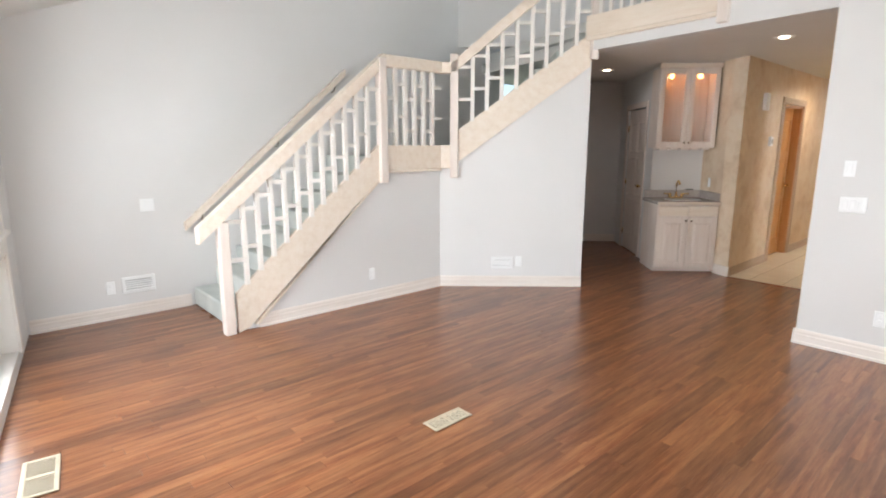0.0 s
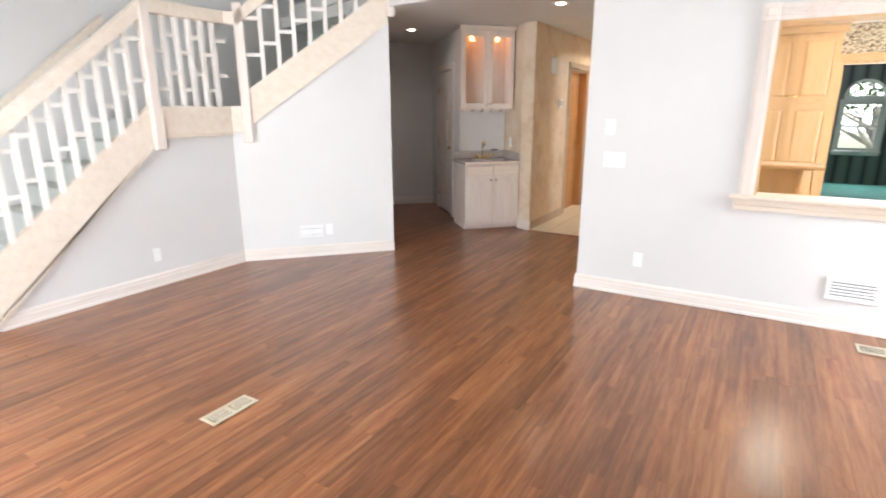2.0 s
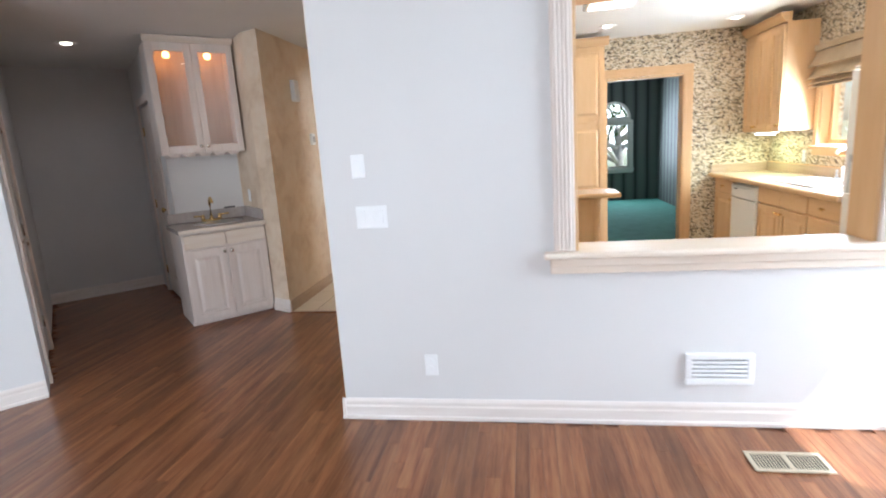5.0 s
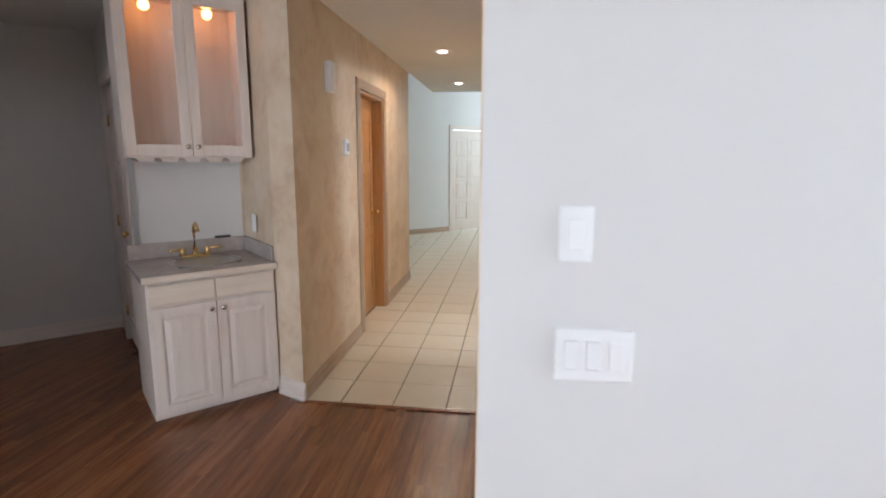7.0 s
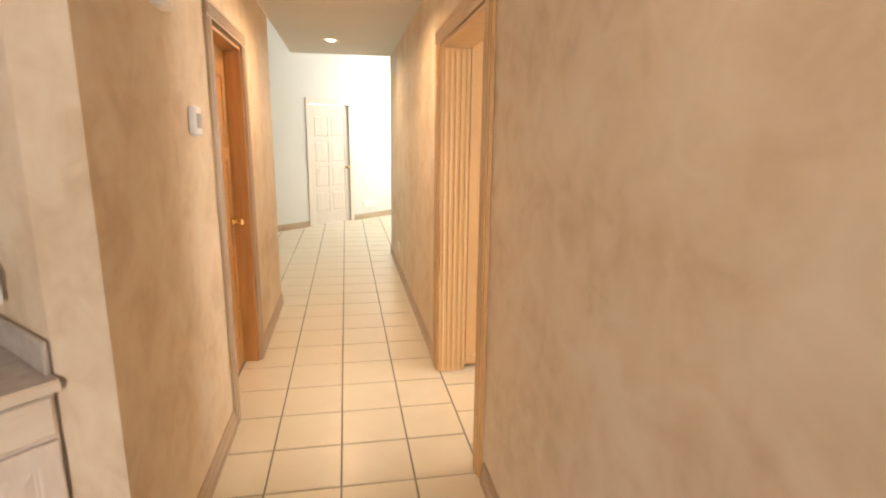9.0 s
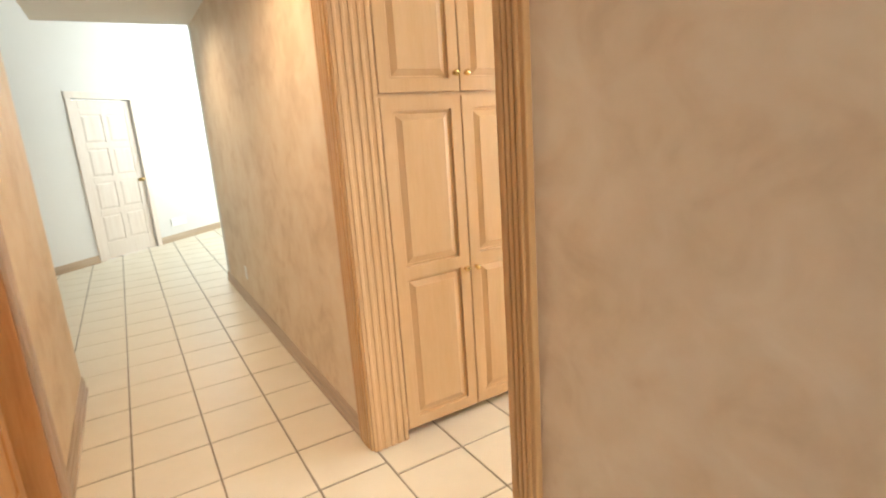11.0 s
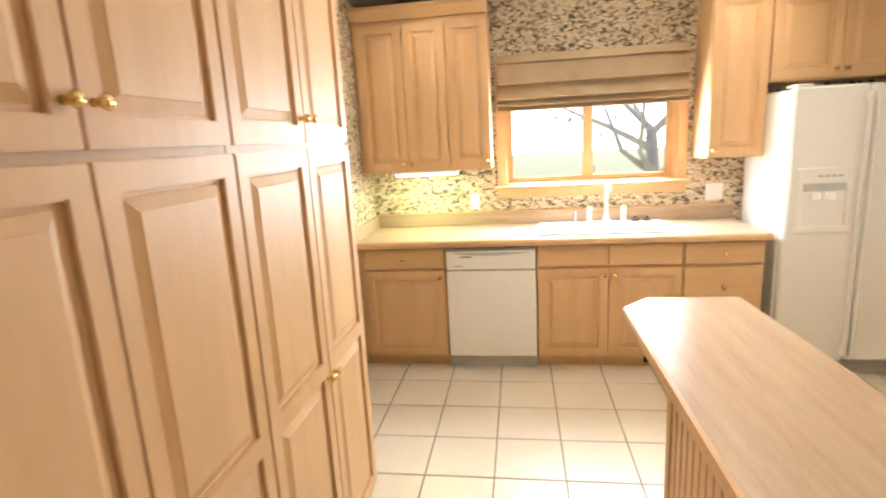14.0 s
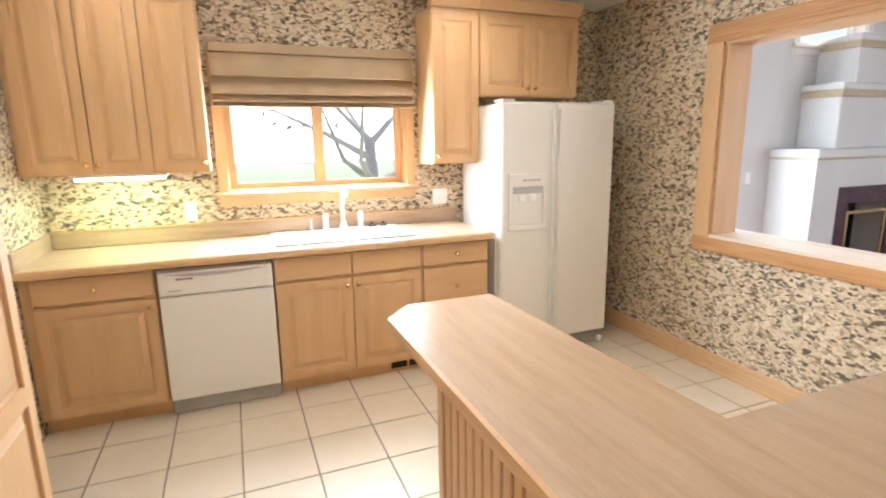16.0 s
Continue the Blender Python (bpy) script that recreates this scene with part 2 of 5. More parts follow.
LAMINATE = wood("laminate", (0.39, 0.27, 0.17), (0.45, 0.325, 0.215), (0.51, 0.385, 0.27), 0.32, 0, 9, 3.0)
LAMINATEY = wood("laminate_cross", (0.39, 0.27, 0.17), (0.45, 0.325, 0.215), (0.51, 0.385, 0.27), 0.32, 1, 9, 3.0)
STONE = paint("grey_solid_top", (0.40, 0.35, 0.32), (0.50, 0.45, 0.42), 0.25, 18, 90, 0.05)
BRASS = paint("brass", (0.78, 0.55, 0.24), (0.85, 0.64, 0.32), 0.22, 20, 60, 0.03, 1.0)
NICKEL = paint("nickel", (0.62, 0.58, 0.52), (0.72, 0.68, 0.62), 0.25, 20, 60, 0.03, 1.0)
STEEL = paint("steel", (0.55, 0.55, 0.56), (0.65, 0.65, 0.66), 0.3, 20, 60, 0.03, 1.0)
PLASTIC = paint("white_plastic", (0.83, 0.83, 0.82), (0.86, 0.86, 0.85), 0.35, 6, 60, 0.02)
DARK = paint("dark_cavity", (0.012, 0.011, 0.010), (0.022, 0.020, 0.018), 0.8, 9, 60, 0.1)
BLACK = paint("black_plastic", (0.02, 0.02, 0.02), (0.035, 0.035, 0.035), 0.4, 9, 60, 0.05)
GREYTRIM = paint("grey_plastic", (0.42, 0.42, 0.41), (0.50, 0.50, 0.49), 0.5, 9, 60, 0.05)
LINEN = paint("linen_shade", (0.43, 0.32, 0.20), (0.50, 0.385, 0.25), 0.9, 6, 420, 0.5)
VENTBRASS = paint("register_metal", (0.58, 0.50, 0.36), (0.66, 0.58, 0.44), 0.4, 12, 80, 0.05, 0.4)
STUCCO = paint("fireplace_stucco", (0.66, 0.65, 0.63), (0.72, 0.71, 0.69), 0.75, 2, 60, 0.4)
MOSAIC = paint("tan_tile", (0.46, 0.36, 0.22), (0.58, 0.48, 0.32), 0.4, 30, 60, 0.2)
MARBLE = paint("dark_marble", (0.055, 0.025, 0.035), (0.09, 0.045, 0.055), 0.2, 8, 60, 0.02)
GLASS = glass_mat("clear_glass")
BULB = glow("lamp_glow", (1.0, 0.86, 0.66), 7.0)
AMBER = glow("cabinet_lamp_glow", (1.0, 0.45, 0.12), 4.0)
PANEL = glow("diffuser_glow", (1.0, 0.93, 0.80), 3.0)
TUBE = glow("under_cabinet_tube", (0.93, 1.0, 0.80), 14.0)
FOLIAGE = paint("foliage", (0.10, 0.17, 0.06), (0.19, 0.27, 0.11), 0.7, 20, 60, 0.3)
# Bark and the pale leaf are lightened in colour to imitate outdoor overexposure.
BARK = paint("bark", (0.50, 0.46, 0.44), (0.60, 0.56, 0.53), 0.9, 10, 60, 0.6)
BLOSSOM = paint("paled_leaf", (0.50, 0.46, 0.42), (0.58, 0.50, 0.47), 0.7, 20, 60, 0.3)
LAWN = paint("lawn", (0.26, 0.30, 0.18), (0.36, 0.38, 0.27), 0.95, 2, 60, 0.5)
# Emission that stands in for the overexposed distance outside.
HAZE = glow("distance_glow", (0.95, 0.97, 1.0), 3.0)

# ---- mesh helpers ----


def finish(name, bm, mat, parent=None, label="", smooth=False):
    me = bpy.data.meshes.new(name)
    bm.normal_update()
    bm.to_mesh(me)
    bm.free()
    me.materials.append(mat)
    if smooth:
        for p in me.polygons:
            p.use_smooth = True
    ob = new(name, me)
    if parent:
        ob.parent = parent
    if label:
        tagged(ob, label)
    return ob


def part(name, bm, mat, parent, label="", smooth=False):
    return finish(name, bm, mat, parent, label, smooth)


def thing(name, m, label, category, group=""):
    ob = new(name)
    ob.empty_display_size = 0.1
    ob.matrix_basis = m
    return tagged(ob, label, category, group)


def box(bm, x0, x1, y0, y1, z0, z1, bevel=0.0, m=None):
    b = bmesh.new()
    bmesh.ops.create_cube(b, size=1)
    for v in b.verts:
        v.co = ((x0 + x1) / 2 + v.co.x * (x1 - x0), (y0 + y1) / 2 + v.co.y * (y1 - y0), (z0 + z1) / 2 + v.co.z * (z1 - z0))
    if bevel:
        bmesh.ops.bevel(b, geom=b.edges[:], offset=bevel, segments=1, affect="EDGES", profile=0.5)
    join(bm, b, m)
    return bm


def join(bm, b, m=None):
    """Adds the mesh b to bm and frees b."""
    made = {}
    for v in b.verts:
        made[v] = bm.verts.new(m @ v.co if m else v.co)
    for f in b.faces:
        bm.faces.new([made[v] for v in f.verts]).smooth = f.smooth
    b.free()


def prism(bm, outline, d0, d1, axis="z", m=None):
    """Extrudes a closed outline of (a, b) pairs from d0 to d1 along an axis."""
    def at(a, b, d):
        return {"z": (a, b, d), "y": (a, d, b), "x": (d, a, b)}[axis]
    b = bmesh.new()
    lo = [b.verts.new(at(p, q, d0)) for p, q in outline]
    hi = [b.verts.new(at(p, q, d1)) for p, q in outline]
    b.faces.new(lo)
    b.faces.new(hi)
    k = len(outline)
    for i in range(k):
        b.faces.new((lo[i], lo[(i + 1) % k], hi[(i + 1) % k], hi[i]))
    bmesh.ops.recalc_face_normals(b, faces=b.faces[:])
    join(bm, b, m)
    return bm


def lathe(bm, profile, m=None, seg=20):
    """Turned shape: profile of (radius, height) about z."""
    b = bmesh.new()
    rings = []
    for r, z in profile:
        rings.append([b.verts.new((r * math.cos(2 * math.pi * i / seg), r * math.sin(2 * math.pi * i / seg), z)) for i in range(seg)])
    for p, q in zip(rings, rings[1:]):
        for i in range(seg):
            b.faces.new((p[i], p[(i + 1) % seg], q[(i + 1) % seg], q[i])).smooth = True
    b.faces.new(rings[0][::-1])
    b.faces.new(rings[-1])
    join(bm, b, m)
    return bm


def tube(bm, pts, r, seg=10, m=None):
    """Round pipe along points."""
    b = bmesh.new()
    pts = [Vector(p) for p in pts]
    rings = []
    for i, p in enumerate(pts):
        d = (pts[min(i + 1, len(pts) - 1)] - pts[max(i - 1, 0)]).normalized()
        q = d.to_track_quat("Z", "Y")
        rr = r[i] if isinstance(r, (list, tuple)) else r
        rings.append([b.verts.new(p + q @ Vector((rr * math.cos(2 * math.pi * k / seg), rr * math.sin(2 * math.pi * k / seg), 0))) for k in range(seg)])
    for p, q in zip(rings, rings[1:]):
        for k in range(seg):
            b.faces.new((p[k], p[(k + 1) % seg], q[(k + 1) % seg], q[k])).smooth = True
    b.faces.new(rings[0][::-1])
    b.faces.new(rings[-1])
    join(bm, b, m)
    return bm


def along(p0, p1):
    """The pose whose x axis runs from p0 to p1 on the floor, and the length."""
    d = Vector((p1[0] - p0[0], p1[1] - p0[1]))
    return pose(p0[0], p0[1], 0, 0, 0, math.degrees(math.atan2(d.y, d.x))), d.length


def wall(name, p0, p1, thick, z0, z1, mat, holes=(), label=""):
    """A wall whose face runs from p0 to p1, thickness to the left of that way; holes are (a0, a1, z0, z1) along it."""
    m, length = along(p0, p1)
    bm = bmesh.new()
    xs = sorted({0.0, length, *[h[0] for h in holes], *[h[1] for h in holes]})
    for a, b in zip(xs, xs[1:]):
        spans = sorted((h[2], h[3]) for h in holes if h[0] <= a + 1e-6 and h[1] >= b - 1e-6)
        low = z0
        for s, e in spans:
            if s > low + 1e-6:
                box(bm, a, b, 0, thick, low, s)
            low = e
        if low < z1 - 1e-6:
            box(bm, a, b, 0, thick, low, z1)
    bmesh.ops.remove_doubles(bm, verts=bm.verts[:], dist=1e-5)
    ob = finish(name, bm, mat)
    ob.matrix_basis = m
    return tagged(ob, label, "wall", kind="structure")


def baseboard(p0, p1, mat, h=0.115, t=0.016, label="pale wood baseboard along the wall"):
    """Moulded baseboard on the right-hand side of the way from p0 to p1."""
    m, length = along(p0, p1)
    bm = bmesh.new()
    prism(bm, [(0, 0), (-t - 0.006, 0), (-t - 0.006, 0.018), (-t, 0.022), (-t, h * 0.62), (-t * 0.7, h * 0.70), (-t * 0.7, h * 0.86), (-t * 0.3, h), (0, h)],
          0, length, "x")
    ob = finish("baseboard", bm, mat)
    ob.matrix_basis = m
    return tagged(ob, label, "baseboard", kind="structure")


def board(bm, x0, x1, z0, z1, y=0.0, t=0.02, flutes=0, upright=True):
    """A casing board lying on the plane y, standing out towards -y, with raised reeds."""
    box(bm, x0, x1, y - t, y, z0, z1, 0.003)
    if flutes:
        w = (x1 - x0) if upright else (z1 - z0)
        step = w * 0.72 / flutes
        for i in range(flutes):
            c = (x0 if upright else z0) + w * 0.14 + step * (i + 0.5)
            q = step * 0.36
            if upright:
                box(bm, c - q, c + q, y - t - 0.006, y - t + 0.002, z0 + 0.004, z1 - 0.004, 0.0025)
            else:
                box(bm, x0 + 0.004, x1 - 0.004, y - t - 0.006, y - t + 0.002, c - q, c + q, 0.0025)

# ---- structure ----
ZC = 2.5          # low ceilings
S = math.sqrt(0.5)


def uv(u, v):
    """Plan point in the alcove's diagonal frame: u inwards, v along its mouth."""
    return (-S * u + S * v, S * u + S * v)


HX = -0.40        # hall face of the kitchen wall
EX = 3.36         # east wall
KN = 4.06         # kitchen north wall
KS = 0.20         # kitchen face of the pass-through wall

# living room
wall("wall_pass_through", (HX, 0.0), (EX + 0.1, 0.0), 0.196, 0, 5.2, WALL, [(1.235, 2.53, 0.875, 2.06)], "pale grey painted wall with a kitchen pass-through")
wall("wall_living_east", (EX, 0.0), (EX, -6.3), 0.2, 0, 5.2, WALL, [(0.25, 1.28, 0.12, 1.50), (0.25, 1.28, 1.78, 2.75), (2.15, 3.15, 2.36, 3.1)],
     "pale painted wall with tall windows")
wall("wall_living_south", (4.2, -5.65), (-4.7, -4.50), 0.2, 0, 5.2, WALL, [(4.6, 8.2, 0.08, 0.80), (4.6, 8.2, 0.95, 2.45)], "pale wall with a long window")
wall("wall_west", (-4.61, -4.6), (-4.61, 1.2), 0.2, 0, 5.2, WALL, (), "pale wall beside the stair")
wall("wall_stairwell_north", (-4.7, 0.2), (-2.5, 2.4), 0.15, 2.8, 5.2, WALL, (), "pale wall above the loft")
bm = bmesh.new()
prism(bm, [(-3.10, 0.0), (-0.955, 0.0), (-0.955, 1.42), (-1.80, 1.42), (-3.10, 0.33)], -3.65, -3.55, "x")
tagged(finish("wall_under_stair", bm, WALL), "pale grey painted wall beneath the stair", "wall", kind="structure")
DM, DL = along((-3.55, -0.96), (-2.50, 0.18))
bm = bmesh.new()
prism(bm, [(0, 0), (DL, 0), (DL, 2.62), (0.15, 1.42), (0, 1.42)], 0.0, 0.1, "y", DM)
tagged(finish("wall_diagonal", bm, WALL), "pale grey diagonal wall below the upper flight", "wall", kind="structure")
ob = wall("wall_loft_back", (-4.6, 3.6), (-0.4, 3.6), 0.15, 2.8, 5.2, WALL, (), "pale wall at the back of the loft")
bm = bmesh.new()
prism(bm, [(-4.75, 2.30), (-3.7, 2.74), (0.2, 5.1), (3.8, 5.1), (3.8, 5.25), (0.2, 5.25), (-3.7, 2.9), (-4.75, 2.45)], -4.85, 3.6, "x")
tagged(finish("ceiling_living", bm, CEIL), "white sloped ceiling", "ceiling", kind="structure")

# alcove, diagonal to the rest
VL, VR, UB = -1.64, -0.53, 4.81
wall("wall_alcove_left", uv(1.90, VL), uv(UB, VL), 0.1, 0, ZC, WALL, [(0.30, 1.10, 0, 2.04)], "pale grey wall with a white door")
bpy.data.objects["wall_alcove_left"].matrix_basis = along(uv(1.90, VL), uv(UB, VL))[0]
wall("wall_alcove_back", uv(UB, VL - 0.1), uv(UB, VR + 0.1), 0.1, 0, ZC, WALL, (), "plain grey wall closing the alcove")
wall("wall_alcove_right", uv(UB, VR), uv(3.22, VR), 0.1, 0, ZC, WALL, [(0.42, 1.24, 0, 2.04)], "pale wall with a wooden door")
bm = bmesh.new()
prism(bm, [uv(3.22, VR), uv(3.22, 0.12), (-1.79, 1.955), (-1.60, 1.865), (-1.60, 3.20), (-1.74, 3.20), (-1.74, 2.62), uv(3.36, VR + 0.1)], 0, ZC, "z")
tagged(finish("wall_bar_niche", bm, HALL), "sponged cream wall around the wet bar niche", "wall", kind="structure")
bm = bmesh.new()
prism(bm, [uv(3.21, VR + 0.002), uv(3.21, 0.10), uv(3.205, 0.10), uv(3.205, VR + 0.002)], 0.001, ZC - 0.001, "z")
tagged(finish("wall_bar_back", bm, WALL), "smooth grey back wall of the bar niche", "wall", kind="structure")

# hall
wall("wall_hall_left", (-1.60, 4.00), (-1.60, 5.29), 0.14, 0, ZC, HALL, (), "sponged cream plaster wall")
wall("wall_hall_left_head", (-1.60, 3.20), (-1.60, 4.00), 0.14, 2.06, ZC, HALL, (), "sponged plaster above the doorway")
ob = wall("wall_hall_right", (HX, 7.38), (HX, 0.196), 0.16, 0, ZC, HALL, [(3.74, 4.79, 0, 2.06)], "sponged warm cream plaster wall")
bm = bmesh.new()
box(bm, HX - 0.004, HX, 0.002, 0.1955, 0, ZC)
tagged(finish("wall_hall_end", bm, HALL), "sponged cream plaster at the wall end", "wall", kind="structure")
# foyer
wall("wall_foyer_west", (-5.0, 5.0), (-5.0, 9.0), 0.15, 0, 4.4, WALL, (), "bright white foyer wall")
wall("wall_foyer_south", (-1.6, 5.29), (-5.1, 5.29), 0.14, 0, 4.4, WALL, (), "white foyer wall")
wall("wall_foyer_angled", (-3.40, 8.02), (2.1, 12.86), 0.15, 0, 4.4, WALL, [(2.45, 3.31, 0, 2.06)], "bright white foyer wall with a panelled door")
wall("wall_foyer_left", (-5.1, 8.9), (-3.36, 8.0), 0.15, 0, 4.4, WALL, (), "white foyer wall")
wall("wall_foyer_east", (1.3, 13.0), (1.3, 7.24), 0.15, 0, 4.4, WALL, [(1.6, 3.8, 0.7, 3.7)], "white foyer wall with a tall window")
wall("wall_foyer_back", (1.3, 7.38), (HX, 7.38), 0.14, 0, 4.4, WALL, (), "white foyer wall behind the kitchen")
wall("wall_foyer_header", (-1.6, 7.25), (HX, 7.25), 0.1, ZC + 0.012, 4.4, WALL, (), "white wall over the hall mouth")
wall("wall_foyer_inner", (-1.6, 7.3), (-1.6, 5.3), 0.1, ZC + 0.012, 4.4, WALL, (), "white wall over the hall mouth")
# kitchen
wall("wall_kitchen_east", (EX, 4.4), (EX, 0.0), 0.2, 0, ZC, PAPER, [(1.36, 2.56, 1.20, 2.03)], "leaf-patterned wallpaper with a window")
wall("wall_kitchen_north", (-0.24, KN), (EX, KN), 0.14, 0, ZC, PAPER, [(1.80, 2.66, 0, 2.05)], "leaf-patterned wallpaper with a doorway")
wall("wall_kitchen_south", (EX, KS), (-0.24, KS), 0.003, 0, ZC, PAPER, [(EX - HX - 2.53, EX - HX - 1.235, 0.875, 2.06)], "leaf-patterned wallpaper around the pass-through")
wall("wall_kitchen_west", (-0.237, 2.565), (-0.237, KS), 0.003, 0, ZC, PAPER, (), "leaf-patterned wallpaper")
bpy.data.objects["wall_kitchen_west"].matrix_basis = pose(-0.237, 2.565, 0, 0, 0, -90)
# green room
ARC = [(2.46 + 0.34 * math.cos(a), 1.74 + 0.34 * math.sin(a)) for a in [math.pi * i / 16 for i in range(17)]]
bm = bmesh.new()
box(bm, 1.46, 2.12, 9.25, 9.4, 0, ZC)
box(bm, 2.80, 4.7, 9.25, 9.4, 0, ZC)
box(bm, 2.12, 2.80, 9.25, 9.4, 0, 0.68)
box(bm, 2.12, 2.80, 9.25, 9.4, 1.64, 1.74)
prism(bm, [(2.80, 1.74), *ARC[1:-1], (2.12, 1.74), (2.12, ZC), (2.80, ZC)], 9.25, 9.4, "y")
tagged(finish("wall_green_north", bm, STRIPES), "dark green striped wallpaper with an arched window", "wall", kind="structure")
wall("wall_green_east", (3.35, 9.4), (3.35, 4.2), 0.15, 0, ZC, STRIPES, (), "dark green striped wallpaper")
wall("wall_green_west", (1.46, 4.2), (1.46, 9.4), 0.005, 0, ZC, STRIPES, (), "dark green striped wallpaper")
bpy.data.objects["wall_green_west"].matrix_basis = pose(1.46, 4.2, 0, 0, 0, 90)

# ceilings
def slab(name, outline, z0, z1, mat, label, category="ceiling"):
    bm = bmesh.new()
    prism(bm, outline, z0, z1, "z")
    return tagged(finish(name, bm, mat), label, category, kind="structure")


slab("ceiling_hall", [(-5.2, 0.9), (-2.50, 0.19), (HX + 0.16, 0.19), (HX + 0.16, 7.25), (-1.6, 7.25), (-1.6, 5.2), (-5.2, 5.2)], ZC, ZC + 0.12, CEIL, "white ceiling over alcove and hall")
slab("ceiling_kitchen", [(-0.24, 0.19), (EX + 0.2, 0.19), (EX + 0.2, 4.3), (-0.24, 4.3)], ZC, ZC + 0.12, CEIL, "white kitchen ceiling")
slab("ceiling_green", [(1.46, 4.3), (4.7, 4.3), (4.7, 9.4), (1.46, 9.4)], ZC, ZC + 0.12, CEIL, "white ceiling of the green room")
slab("ceiling_foyer", [(-5.2, 5.2), (1.45, 5.2), (1.45, 13.2), (-5.2, 13.2)], 4.4, 4.5, CEIL, "high white foyer ceiling")
# Unseen slab, added only to stop a sun wedge entering the foyer.
slab("roof_foyer_eave", [(1.45, 8.2), (5.4, 8.2), (5.4, 13.2), (1.45, 13.2)], 4.4, 4.5, WHITE, "unseen white slab added to keep sun out of the foyer window", "roof")
# subfloors under boards and tiles
slab("floor_living", [(-4.8, -4.55), (4.0, -5.8), (4.0, 0.1), (HX + 0.02, 0.1), (HX + 0.02, 1.86), (-1.6, 1.86), (-2.0, 2.3), (-3.4, 3.8), (-5.4, 2.2), (-4.8, 0.0)], -0.1, -0.012, GAP, "dark base beneath the oak boards", "floor")
slab("floor_tiled", [(-1.72, 1.86), (HX + 0.02, 1.86), (HX + 0.02, 0.1), (EX + 0.1, 0.1), (EX + 0.1, 4.12), (HX, 4.12), (HX, 7.3), (1.4, 7.3), (1.4, 13.2), (-5.2, 13.2), (-5.2, 5.2), (-1.72, 5.2)], -0.1, -0.004, GROUT, "brown grout bed of the tiled floor", "floor")
slab("floor_green", [(1.456, 4.12), (4.6, 4.12), (4.6, 9.4), (1.456, 9.4)], -0.1, 0.012, CARPET, "green carpet with patches of sun", "floor")
slab("ground", [(-400, -400), (400, -400), (400, 400), (-400, 400)], -0.6, -0.5, LAWN, "lawn around the house", "ground")

# unseen overhang added to shade the upper part of the south window
m, L = along((4.2, -5.65), (-4.7, -4.50))
bm = bmesh.new()
box(bm, 0, L, 0.2, 0.85, 2.60, 2.72, 0, m)
tagged(finish("south_sun_blocker", bm, WHITE), "unseen white overhang added to block high sun at the south window", "roof", kind="structure")

# deck edge over the alcove mouth
bm = bmesh.new()
m, L = along((-2.56, 0.16), (HX + 0.0, -0.004))
box(bm, 0, L, -0.02, 0.10, ZC - 0.03, 2.80, 0.004, m)
tagged(finish("loft_edge_beam", bm, WALL), "pale wall band under the loft", "beam", kind="structure")
bm = bmesh.new()
box(bm, 0.02, 1.35, -0.045, -0.02, 2.60, 2.80, 0.004, m)
box(bm, 0.02, 1.35, -0.055, -0.02, 2.56, 2.60, 0.006, m)
tagged(finish("loft_trim", bm, PICKLEDX), "pale pickled wood fascia of the loft", "trim", kind="structure")
slab("floor_loft", [(-2.5, 0.2), (-0.3, 0.1), (-0.3, 3.7), (-4.6, 3.7), (-4.6, 0.9)], 2.66, 2.78, CEIL, "loft floor above the alcove", "floor")

# baseboards
for p0, p1 in [((HX - 0.02, 0.0), (EX, 0.0)), ((-3.55, -0.96), (-2.50, 0.18)), ((-3.55, -3.02), (-3.55, -0.95)), ((-4.61, -4.5), (-4.61, -3.25)),
               (uv(UB, VL), uv(UB, VR)), ((EX, 0.0), (EX, -1.9)), ((-1.79, 1.955), (-1.58, 1.855)), ((HX, 0.19), (HX, -0.02))]:
    baseboard(p0, p1, PALEBASE)
for p0, p1 in [((-1.60, 1.865), (-1.60, 3.12)), ((-1.60, 4.08), (-1.60, 5.29)), ((HX, 2.465), (HX, 0.2)), ((HX, 7.38), (HX, 3.79)), ((-3.40, 8.02), (-1.62, 9.587)), ((-0.863, 10.253), (1.3, 12.157))]:
    baseboard(p0, p1, TANBASE, 0.10, 0.014, "tan wood baseboard along the plaster wall")
baseboard((EX, KS), (-0.23, KS), MAPLEX, 0.12, 0.018, "maple baseboard below the wallpaper")

# ---- doors, casings and windows ----


